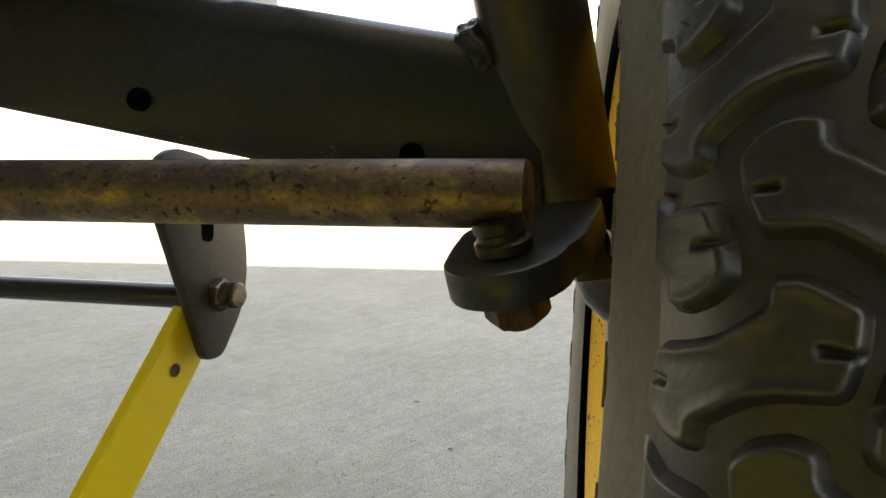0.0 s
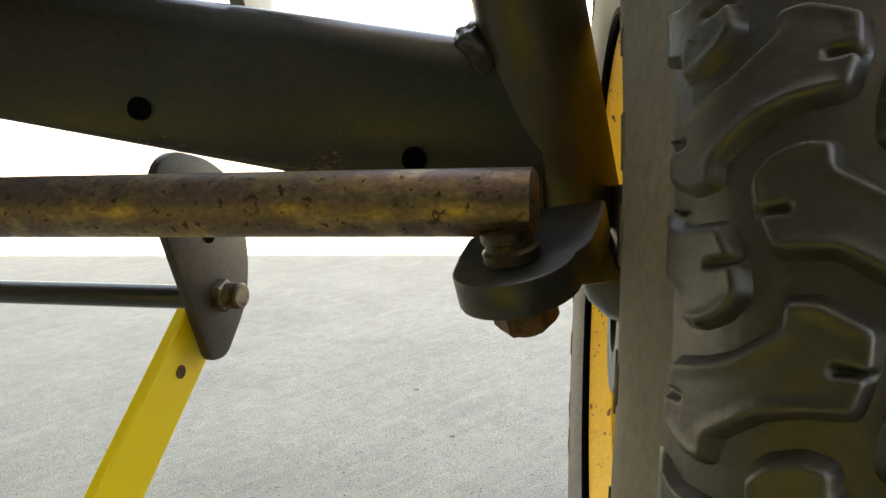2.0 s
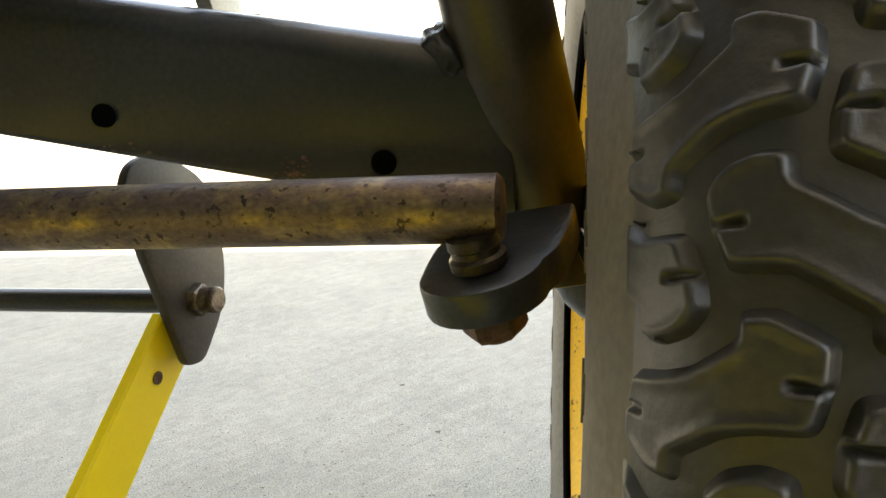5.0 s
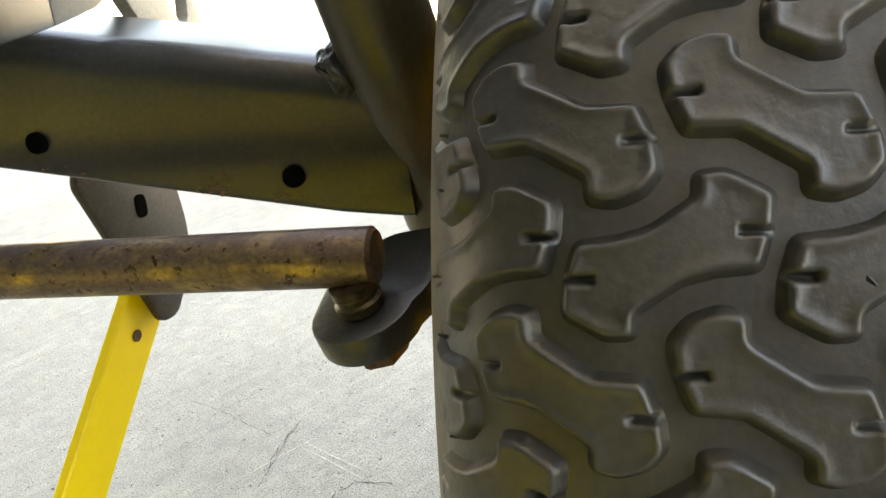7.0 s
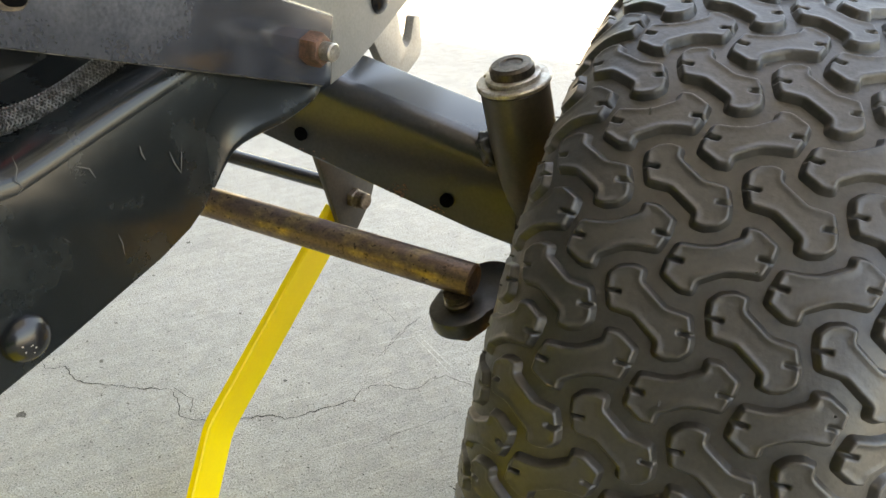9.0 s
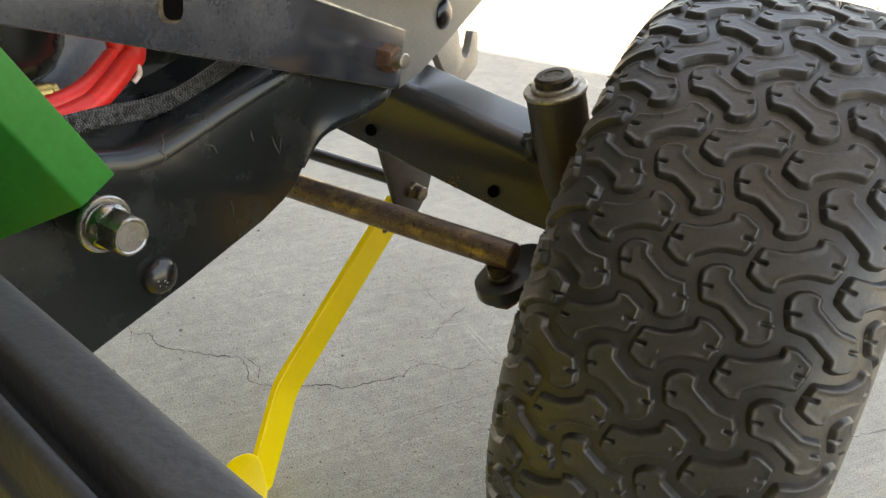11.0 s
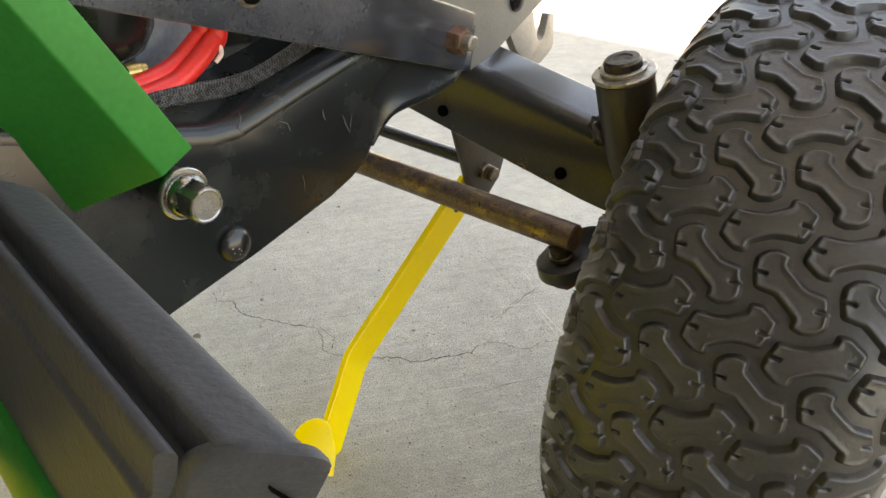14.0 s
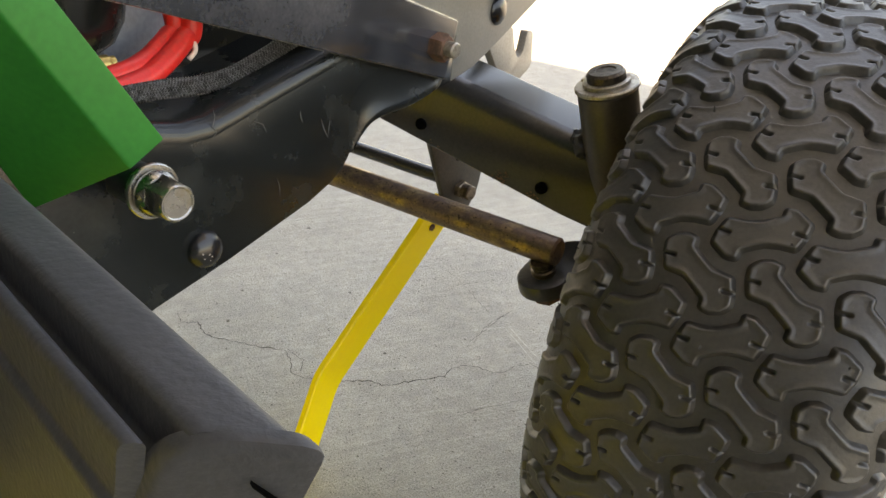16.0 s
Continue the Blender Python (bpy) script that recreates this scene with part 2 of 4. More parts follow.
def rings(bm, loops, close=False, cap=True):
    """Skin rings of points (lists of equal length) one after the other."""
    vs = [[bm.verts.new(p) for p in loop] for loop in loops]
    n = len(vs[0])
    pairs = list(zip(vs, vs[1:])) + ([(vs[-1], vs[0])] if close else [])
    for a, b in pairs:
        for i in range(n):
            bm.faces.new((a[i], a[(i + 1) % n], b[(i + 1) % n], b[i]))
    if cap and not close:
        bm.faces.new(vs[0][::-1])
        bm.faces.new(vs[-1])
    return vs


def lathe(bm, base, direction, profile, sides=32, hint=(0, 0, 1)):
    """profile: (height along direction, radius) from one end to the other."""
    u, v, w = axes(direction, hint)
    loops = [[Vector(base) + w * h + (u * math.cos(2 * math.pi * i / sides) + v * math.sin(2 * math.pi * i / sides)) * max(r, 1e-5)
              for i in range(sides)] for h, r in profile]
    rings(bm, loops)
    return bm


def rod(bm, a, b, r, sides=28, chamfer=0.0008, hint=(0, 0, 1)):
    a, b = Vector(a), Vector(b)
    L = (b - a).length
    c = min(chamfer, r * 0.3)
    return lathe(bm, a, b - a, [(0, r - c), (c, r), (L - c, r), (L, r - c)], sides, hint)


def prism(bm, outline, origin, ux, uy, thick, bevel=0.0008, segments=2):
    """A plate: the outline (2D, in ux and uy) pushed back by thick along -(ux x uy), edges rounded."""
    ux, uy = Vector(ux).normalized(), Vector(uy).normalized()
    w = ux.cross(uy).normalized()
    o = Vector(origin)
    front = [bm.verts.new(o + ux * x + uy * y) for x, y in outline]
    back = [bm.verts.new(o + ux * x + uy * y - w * thick) for x, y in outline]
    n = len(outline)
    faces = [bm.faces.new(front), bm.faces.new(back[::-1])]
    faces += [bm.faces.new((front[i], back[i], back[(i + 1) % n], front[(i + 1) % n])) for i in range(n)]
    bmesh.ops.recalc_face_normals(bm, faces=faces)
    if bevel:
        rim = [e for f in faces[:2] for e in f.edges]
        bmesh.ops.bevel(bm, geom=rim, offset=bevel, segments=segments, profile=0.5, affect="EDGES")
    return bm


def box(bm, centre, size, ux=(1, 0, 0), uy=(0, 1, 0), bevel=0.001, segments=2):
    ux, uy = Vector(ux).normalized(), Vector(uy).normalized()
    w = ux.cross(uy)
    m = Matrix((ux * size[0], uy * size[1], w * size[2])).transposed().to_4x4()
    made = bmesh.ops.create_cube(bm, size=1.0, matrix=Matrix.Translation(centre) @ m)
    if bevel:
        bmesh.ops.bevel(bm, geom=list({e for v in made["verts"] for e in v.link_edges}), offset=bevel, segments=segments, profile=0.5, affect="EDGES")
    return bm


def hexagon(bm, base, direction, across, height, hint=(0, 0, 1), bore=0.0):
    """A hex head or nut with a chamfered top."""
    r = across / math.sqrt(3)
    return lathe(bm, base, direction, [(0, r), (height * 0.82, r), (height, r * 0.86)], 6, hint)


def sweep(bm, points, r, sides=14, flat=1.0):
    """A round tube along a smoothed line of points."""
    pts = [Vector(p) for p in points]
    fine = []
    for i in range(len(pts) - 1):
        p0, p1, p2, p3 = pts[max(i - 1, 0)], pts[i], pts[i + 1], pts[min(i + 2, len(pts) - 1)]
        for k in range(8):
            t = k / 8
            fine.append(0.5 * ((2 * p1) + (p2 - p0) * t + (2 * p0 - 5 * p1 + 4 * p2 - p3) * t * t + (3 * p1 - p0 - 3 * p2 + p3) * t ** 3))
    fine.append(pts[-1])
    loops, hint = [], Vector((0, 0, 1))
    for i, p in enumerate(fine):
        d = fine[min(i + 1, len(fine) - 1)] - fine[max(i - 1, 0)]
        u, v, w = axes(d, hint)
        hint = u
        loops.append([p + (u * math.cos(2 * math.pi * k / sides) * flat + v * math.sin(2 * math.pi * k / sides)) * r for k in range(sides)])
    rings(bm, loops)
    return fine


def rounded(points, radius, steps=5):
    """Round the corners of a 2D outline; radius: one value, or one per corner."""
    out, n = [], len(points)
    for i, p in enumerate(points):
        r = radius[i] if isinstance(radius, (list, tuple)) else radius
        p, a, b = Vector(p), Vector(points[i - 1]), Vector(points[(i + 1) % n])
        if r <= 0:
            out.append(p)
            continue
        da, db = (a - p), (b - p)
        r = min(r, da.length * 0.49, db.length * 0.49)
        q0, q1 = p + da.normalized() * r, p + db.normalized() * r
        for k in range(steps + 1):
            t = k / steps
            out.append(q0 * (1 - t) ** 2 + p * 2 * t * (1 - t) + q1 * t * t)
    return [(q.x, q.y) for q in out]


# ---- the garage: floor and yard, with unseen walls and ceiling ----
YARD = radians(7.7)                      # the garage stands askew to the tractor
GX = Vector((math.cos(YARD), -math.sin(YARD), 0))
GY = Vector((math.sin(YARD), math.cos(YARD), 0))


def slab(name, centre, size, mat, label="", kind="structure", bevel=0.0):
    """A box in the garage's own axes; centre: across, along, up."""
    c = GX * centre[0] + GY * centre[1] + Vector((0, 0, centre[2]))
    return tagged(finish(name, box(bmesh.new(), c, size, GX, GY, bevel), mat, None, label, smooth=0), kind=kind)


def ground_sheet():
    bm = bmesh.new()
    for f in ([(-400, -400), (400, -400), (400, 400), (-400, 400)],):
        bm.faces.new([bm.verts.new((GX * x + GY * y) + Vector((0, 0, -0.012))) for x, y in f])
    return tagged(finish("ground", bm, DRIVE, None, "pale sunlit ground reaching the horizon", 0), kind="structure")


EAVES = 1.065                            # how far ahead the added roof ends, along GY
ground_sheet()
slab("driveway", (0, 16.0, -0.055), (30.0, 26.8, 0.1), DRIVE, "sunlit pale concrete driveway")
slab("floor", (0, -0.75, -0.05), (9.0, 6.7, 0.1), CONCRETE, "broom-finished grey concrete garage floor with hairline cracks")
# walls and ceiling out of view, added to block and bounce light
slab("added_wall_back", (0, -4.0, 1.25), (9.0, 0.2, 2.5), WALL_TONE, "unseen plain wall, added to shape the light")
slab("added_wall_left", (-4.4, -1.8, 1.25), (0.2, 4.2, 2.5), WALL_TONE, "unseen plain wall, added to shape the light")
slab("added_wall_right", (1.75, -3.0, 1.25), (0.16, 2.0, 2.5), WALL_TONE, "unseen plain wall, added to shape the light")
slab("ceiling", (-1.46, (EAVES - 4.1) / 2, 2.57), (6.08, EAVES + 4.1, 0.14), CEILING, "unseen plain ceiling, added to shade the floor and bounce light")


# ---- cracks in the floor ----
def crack(points, width, seed):
    rnd = random.Random(seed)
    bm = bmesh.new()
    fine = []
    for (x0, y0), (x1, y1) in zip(points, points[1:]):
        n = max(2, int(math.hypot(x1 - x0, y1 - y0) / 0.004))
        nx, ny = -(y1 - y0), x1 - x0
        l = math.hypot(nx, ny)
        for k in range(n):
            t = k / n
            j = rnd.uniform(-0.0012, 0.0012)
            fine.append((x0 + (x1 - x0) * t + nx / l * j, y0 + (y1 - y0) * t + ny / l * j))
    fine.append(points[-1])
    prev = None
    for i, (x, y) in enumerate(fine):
        fade = 0.5 + 0.5 * abs(math.sin(i * 0.21 + seed) * math.sin(i * 0.073))
        w = width * rnd.uniform(0.25, 1.0) * 0.5 * fade
        (x0, y0), (x1, y1) = fine[max(i - 1, 0)], fine[min(i + 1, len(fine) - 1)]
        run = math.hypot(x1 - x0, y1 - y0) or 1
        ox, oy = -(y1 - y0) / run * w, (x1 - x0) / run * w
        a, b = bm.verts.new((x - ox, y - oy, 0.0004)), bm.verts.new((x + ox, y + oy, 0.0004))
        if prev:
            bm.faces.new((prev[0], a, b, prev[1]))
        prev = (a, b)
    return tagged(finish("floor_crack", bm, CRACK, None, "thin dark hairline crack across the concrete floor", 0), category="crack", kind="structure")


# ---- the tractor ----
tractor = tagged(new("lawn_tractor"), "green and yellow lawn tractor with black frame and worn tyre", "tractor")
tractor.matrix_basis = LEVEL

# the wheel: axis, then its own axes (x along the spindle, outwards)
WHEEL = LEVEL.inverted() @ pose(0.2038, 0.3976, 0.2030, 0, 2.75, -7.2)
R0 = 0.2005
PROFILE = [(0.0, R0), (0.028, R0 - 0.0008), (0.049, R0 - 0.0035), (0.063, R0 - 0.009), (0.074, R0 - 0.019), (0.0805, R0 - 0.035),
           (0.0846, R0 - 0.055), (0.0828, R0 - 0.074), (0.0780, R0 - 0.084), (0.074, R0 - 0.087)]


def profile_line():
    p = np.array(PROFILE)
    t = np.arange(len(p))
    tt = np.linspace(0, len(p) - 1, 400)
    fine = []
    for s in tt:
        i = min(int(s), len(p) - 2)
        f = s - i
        p0, p1, p2, p3 = p[max(i - 1, 0)] if i else p[1] * (-1, 1), p[i], p[i + 1], p[min(i + 2, len(p) - 1)]
        fine.append(0.5 * (2 * p1 + (p2 - p0) * f + (2 * p0 - 5 * p1 + 4 * p2 - p3) * f * f + (3 * p1 - p0 - 3 * p2 + p3) * f ** 3))
    fine = np.array(fine)
    arc = np.r_[0, np.cumsum(np.hypot(*np.diff(fine, axis=0).T))]
    return arc, fine


ARC, LINE = profile_line()


def on_tyre(s, v, h):
    """A place on the tyre: s along the profile from the crown, v round the tread (metres at the crown), h above the rubber."""
    a = abs(s)
    x, r = np.interp(a, ARC, LINE[:, 0]), np.interp(a, ARC, LINE[:, 1])
    b = a + 1e-3
    tx, tr = np.interp(b, ARC, LINE[:, 0]) - x, np.interp(b, ARC, LINE[:, 1]) - r
    l = math.hypot(tx, tr) or 1
    nx, nr = -tr / l, tx / l
    x, r = x + nx * h, r + nr * h
    ang = v / R0
    return Vector((math.copysign(x, s), -r * math.cos(ang), r * math.sin(ang)))


def tyre():
    bm = bmesh.new()
    steps = list(np.linspace(-ARC[-1], ARC[-1], 113))
    n = 216
    loops = [[on_tyre(s, 2 * math.pi * R0 * i / n, 0) for i in range(n)] for s in steps]
    vs = rings(bm, loops, cap=False)
    bm.faces.ensure_lookup_table()
    for i, f in enumerate(bm.faces):
        s = steps[i // n]
        f.material_index = 0 if abs(s) > 0.0925 else 1
    ob = part("tyre", bm, [SIDEWALL, RUBBER], tractor, "worn all-terrain rubber tyre with bone-shaped tread lugs and dusty sidewall", 60)
    ob.matrix_basis = WHEEL
    return ob


# outlines of the two kinds of lug, in millimetres (across, up), the same turned end for end, with a slit in each end
HALF_A = [(-16.8, 4.5), (-17.4, 9.6), (-14.4, 13.2), (-9.6, 14.9), (-5.2, 14.1), (-5.2, 9.8), (5.4, 3.0), (14.0, 2.7), (16.2, -2.9)]
HALF_B = [(-16.6, -3.0), (-15.0, 2.4), (-8.0, 3.0), (-2.5, 4.4), (5.4, 9.7), (5.5, 13.9), (10.2, 14.3), (17.6, 10.2), (17.1, 4.4)]


def whole_lug(half, slit):
    turned = [(-x, -y) for x, y in half]
    return [turned[-1], *slit, *half, *[(-x, -y) for x, y in slit], *turned[:-1]]


LUG_A = whole_lug(HALF_A, [(-11.2, 3.1), (-11.0, 4.8)])
LUG_B = whole_lug(HALF_B, [(-11.3, -4.9), (-11.0, -3.2)])


def depth_inside(pts, q):
    """How far each place of q lies inside an outline (negative outside)."""
    a = np.array(pts)
    b = np.roll(a, -1, axis=0)
    e = b - a
    rel = q[:, None, :] - a[None]
    t = np.clip((rel * e).sum(2) / (e * e).sum(1), 0, 1)
    near = np.hypot(*np.moveaxis(rel - t[..., None] * e, 2, 0)).min(1)
    above = (a[None, :, 1] > q[:, None, 1]) != (b[None, :, 1] > q[:, None, 1])
    cross = a[None, :, 0] + (q[:, None, 1] - a[None, :, 1]) / np.where(e[:, 1] == 0, 1e-9, e[:, 1]) * e[:, 0]
    inside = (above & (q[:, None, 0] < cross)).sum(1) % 2 == 1
    return np.where(inside, near, -near)


def lug_mesh(outline, across, height):
    """One moulded tread lug with a rounded rim and a slit cut into each end, bent over the tyre's profile."""
    inner = (1, 2, 12, 13)
    pts = rounded([p for i, p in enumerate(outline) if i not in inner], 1.3, 3)
    step = 0.62
    xs, ys = np.arange(-20.2, 20.21, step), np.arange(-17.6, 17.61, step)
    q = np.array([(x, y) for x in xs for y in ys])
    d = depth_inside(pts, q)
    h = np.interp(d, (-1.8, -1.25, -0.75, -0.2, 0.35, 0.75, 1.2, 1.9, 3.2), (-0.30, -0.07, 0.09, 0.38, 0.78, 0.94, 1.0, 0.90, 0.82))
    for m0, i0, i1, m1 in ((0, 1, 2, 3), (11, 12, 13, 14)):
        mouth = (np.array(outline[m0]) + np.array(outline[m1])) / 2
        end = (np.array(outline[i0]) + np.array(outline[i1])) / 2
        run = (end - mouth) / np.hypot(*(end - mouth))
        off = (q - mouth) @ np.array((-run[1], run[0]))
        lengthwise = (q - mouth) @ run
        cut = np.clip((0.95 - abs(off)) / 0.5, 0, 1) * np.clip((5.4 - lengthwise) / 0.6, 0, 1) * (lengthwise > -2)
        h = np.where(cut > 0, np.minimum(h, h * (1 - cut) + 0.12 * cut), h)
    s = across + q[:, 0] / 1000
    h = np.where(abs(s) > 0.0885, h * np.clip((0.0935 - abs(s)) / 0.005, 0, 1) - 0.14 * np.clip((abs(s) - 0.0885) / 0.005, 0, 1), h)
    h *= 1 - 0.45 * np.clip((abs(s) - 0.066) / 0.022, 0, 1)
    keep = (d > -1.9) & (abs(s) < 0.0945)
    nx, ny = len(xs), len(ys)
    index, verts, faces = {}, [], []
    for a in range(nx - 1):
        for b in range(ny - 1):
            quad = (a * ny + b, (a + 1) * ny + b, (a + 1) * ny + b + 1, a * ny + b + 1)
            if all(keep[k] for k in quad):
                for k in quad:
                    if k not in index:
                        index[k] = len(verts)
                        verts.append(on_tyre(s[k], q[k, 1] / 1000, h[k] * height / 1000))
                faces.append([index[k] for k in quad])
    me = bpy.data.meshes.new("tread_lug")
    me.from_pydata(verts, [], faces)
    bm = bmesh.new()
    bm.from_mesh(me)
    bmesh.ops.recalc_face_normals(bm, faces=bm.faces)
    if sum((f.normal.dot(Vector((0, f.calc_center_median().y, f.calc_center_median().z))) for f in bm.faces)) < 0:
        bmesh.ops.reverse_faces(bm, faces=bm.faces)
    bm.to_mesh(me)
    bm.free()
    me.materials.append(RUBBER)
    me.shade_smooth()
    return me


tyre_ob = tyre()
ROUND, TURN = 26, -0.1143
for kind, columns, half in ((LUG_A, (-90.0, -54.0, -18.0, 18.0, 54.0, 90.0), 0), (LUG_B, (-72.0, -36.0, 0.0, 36.0, 72.0), 0.5)):
    for c in columns:
        me = lug_mesh(kind, c / 1000, 3.6)
        for k in range(ROUND):
            ob = new("tread_lug", me)
            ob.parent = tyre_ob
            ob.matrix_basis = Matrix.Rotation(-2 * math.pi * (k + half) / ROUND - TURN, 4, "X")


def rubber_hairs():
    """Short moulding hairs on the shoulder and the tread."""
    rnd = random.Random(11)
    bm = bmesh.new()
    for k in range(150):
        side = rnd.random() < 0.7
        s = -rnd.uniform(0.078, 0.088) if side else rnd.uniform(-0.06, 0.06)
        v = rnd.uniform(0, 2 * math.pi * R0)
        h = 0.0 if side else 0.0055
        a, b = on_tyre(s, v, h), on_tyre(s - (0.0008 if side else 0.0), v + rnd.uniform(-0.0012, 0.0012), h + rnd.uniform(0.0015, 0.0035))
        u, w, d = axes(b - a, (1, 0, 0))
        rings(bm, [[p + (u * math.cos(2.1 * i) + w * math.sin(2.1 * i)) * r for i in range(3)] for p, r in ((a, 0.0006), (b, 0.0003))])
    ob = part("rubber_hairs", bm, RUBBER, tyre_ob)
    return tagged(ob, kind="stuff")


rubber_hairs()


def sidewall_ribs():
    """Short raised bars moulded into the inner sidewall, in groups round the wheel."""
    rnd = random.Random(3)
    bm = bmesh.new()
    for k in range(30):
        v0 = 2 * math.pi * R0 * (k + rnd.uniform(-0.2, 0.2)) / 30
        for s0, ln in ((-0.1235, 0.020), (-0.1195, rnd.uniform(0.006, 0.016))):
            loops = []
            for j in range(5):
                v = v0 + ln * (j / 4 - 0.5)
                loops.append([on_tyre(s0 + a, v, h) for a, h in ((-0.0006, -0.0004), (-0.0004, 0.0005), (0.0004, 0.0005), (0.0006, -0.0004))])
            rings(bm, loops)
    return tagged(part("moulded_ribs", bm, SIDEWALL, tyre_ob), kind="stuff")


sidewall_ribs()


def wheel_lathe(name, profile, mat, label, sides=72):
    bm = bmesh.new()
    loops = [[Vector((x, -r * math.cos(2 * math.pi * i / sides), r * math.sin(2 * math.pi * i / sides))) for i in range(sides)] for x, r in profile]
    rings(bm, loops, close=True)
    ob = part(name, bm, mat, tractor, label)
    ob.matrix_basis = WHEEL
    return ob


wheel_lathe("wheel_rim", [(-0.076, 0.112), (-0.072, 0.1155), (-0.068, 0.112), (-0.064, 0.104), (-0.048, 0.098), (-0.02, 0.088), (0.0, 0.06), (0.0, 0.03),
                          (0.006, 0.03), (0.006, 0.062), (-0.016, 0.092), (0.048, 0.100), (0.064, 0.106), (0.070, 0.1155), (0.074, 0.112), (0.068, 0.103),
                          (0.048, 0.095), (-0.014, 0.0855), (-0.048, 0.0945), (-0.066, 0.0995)], RIM_YELLOW, "yellow painted steel wheel rim, paint chipped with rust")
# solid ring: the gap's shade and dirt put in as black
wheel_lathe("bead_gap_shade", [(-0.0780, 0.1120), (-0.0795, 0.1130), (-0.0795, 0.1150), (-0.0770, 0.1160), (-0.0750, 0.1140)], HOLE_SHADE, "black ring for the shaded, dirty gap between rim and tyre bead")
wheel_lathe("wheel_hub", [(-0.074, 0.014), (-0.074, 0.029), (-0.070, 0.031), (0.0, 0.033), (0.03, 0.031), (0.034, 0.028), (0.034, 0.014)], FORGED, "dark steel wheel hub")

# ---- front axle beam ----
AY = Vector((0.140, 1, 0)).normalized()


def axle_section(x, z_low, z_top, deep=0.048):
    o = Vector((x, 0.3413 - 0.140 * x, 0))
    pts = rounded([(0.0038, z_low), (-0.0038, z_top), (deep - 0.0038, z_top + 0.0085), (deep + 0.0038, z_low + 0.006)], [0.0025, 0.0125, 0.005, 0.003], 8)
    return [o + AY * a + Vector((0, 0, b)) for a, b in pts]


bm = bmesh.new()
rings(bm, [axle_section(x, 0.2712 - 0.207 * x, 0.3240 - 0.2 * x) for x in (-0.30, -0.2, -0.1, -0.05, 0.0, 0.04, 0.075)]
      + [axle_section(0.090, 0.2535, 0.3045, 0.044), axle_section(0.101, 0.2520, 0.3000, 0.040)])
axle = part("front_axle", bm, AXLE_PAINT, tractor, "black painted square-tube axle beam with olive dust and rust specks")
# solid discs on the face, black for the holes' shaded insides
for hx, hz in ((-0.0362, 0.2916), (0.0598, 0.2710)):
    o = Vector((hx, 0.3413 - 0.140 * hx, hz))
    bm = bmesh.new()
    lathe(bm, o - AY * 0.0006, AY, [(0, 0.0036), (0.0004, 0.0040), (0.004, 0.0040), (0.004, 0.0)], 24)
    part("hole", bm, HOLE_SHADE, axle)


def rust_flakes(spots, seed):
    """Small flakes of rust and lifted paint along the axle's lower edge."""
    rnd = random.Random(seed)
    bm = bmesh.new()
    for x0, z0, wide, high, count in spots:
        for k in range(count):
            x, z = x0 + rnd.gauss(0, wide), z0 + rnd.gauss(0, high)
            k0 = (z - (0.2712 - 0.207 * x)) / 0.053
            if k0 < 0.02:
                continue
            o = Vector((x, 0.3413 - 0.140 * x, z)) + AY * (0.0038 - 0.0076 * k0 - 0.0003)
            r = 0.0003 + 0.0009 * rnd.random() ** 2
            loop = [(r * rnd.uniform(0.5, 1.5) * math.cos(a), r * rnd.uniform(0.4, 0.9) * math.sin(a)) for a in (0, 1.1, 2.2, 3.4, 4.5, 5.5)]
            prism(bm, loop, o, (1, -0.14, 0), (0, 0, 1), 0.0004, 0)
    return tagged(part("rust_flakes", bm, RUST, axle, "flakes of brown rust"), kind="stuff")


rust_flakes(((0.0265, 0.2672, 0.0035, 0.0012, 26), (0.0310, 0.2720, 0.0030, 0.0016, 14), (0.0540, 0.2640, 0.0030, 0.0014, 12), (-0.0330, 0.2800, 0.0080, 0.0010, 14)), 6)

# kingpin tube, leaning inwards and back
TOP, LOW = Vector((0.0925, 0.324, 0.3430)), Vector((0.1137, 0.3522, 0.2485))
KING = (TOP - LOW).normalized()
tube = part("kingpin_tube", lathe(bmesh.new(), LOW, KING, [(0, 0.0165), (0.001, 0.0178), ((TOP - LOW).length - 0.001, 0.0178), ((TOP - LOW).length, 0.0170)], 48),
            TUBE_PAINT, tractor, "black painted steel kingpin tube with yellowish grime")
bm = bmesh.new()
lathe(bm, TOP, KING, [(0.0002, 0.011), (0.0002, 0.0186), (0.0008, 0.0191), (0.0022, 0.0191), (0.003, 0.0184), (0.003, 0.011)], 48)
part("washer", bm, BARE, tube, "worn bare steel washer")
bm = bmesh.new()
lathe(bm, TOP + KING * 0.003, KING, [(0, 0.0140), (0.0022, 0.0140), (0.0026, 0.0132), (0.0026, 0.0095)], 40)
for k in range(5):
    a = 0.9 + k * 0.28
    u, v, w = axes(KING)
    box(bm, TOP + KING * 0.0045 + (u * math.cos(a) + v * math.sin(a)) * 0.0142, (0.003, 0.004, 0.0018), u * math.cos(a) + v * math.sin(a), -u * math.sin(a) + v * math.cos(a), 0.0004)
part("retaining_ring", bm, BARE, tube, "greasy steel retaining ring")
part("kingpin", lathe(bmesh.new(), TOP + KING * 0.003, KING, [(0, 0.0114), (0.0066, 0.0114), (0.0082, 0.0100), (0.0082, 0.0062), (0.0075, 0.0056), (0.0075, 0.0001)], 40),
     GREASY, tube, "rusty machined kingpin end")


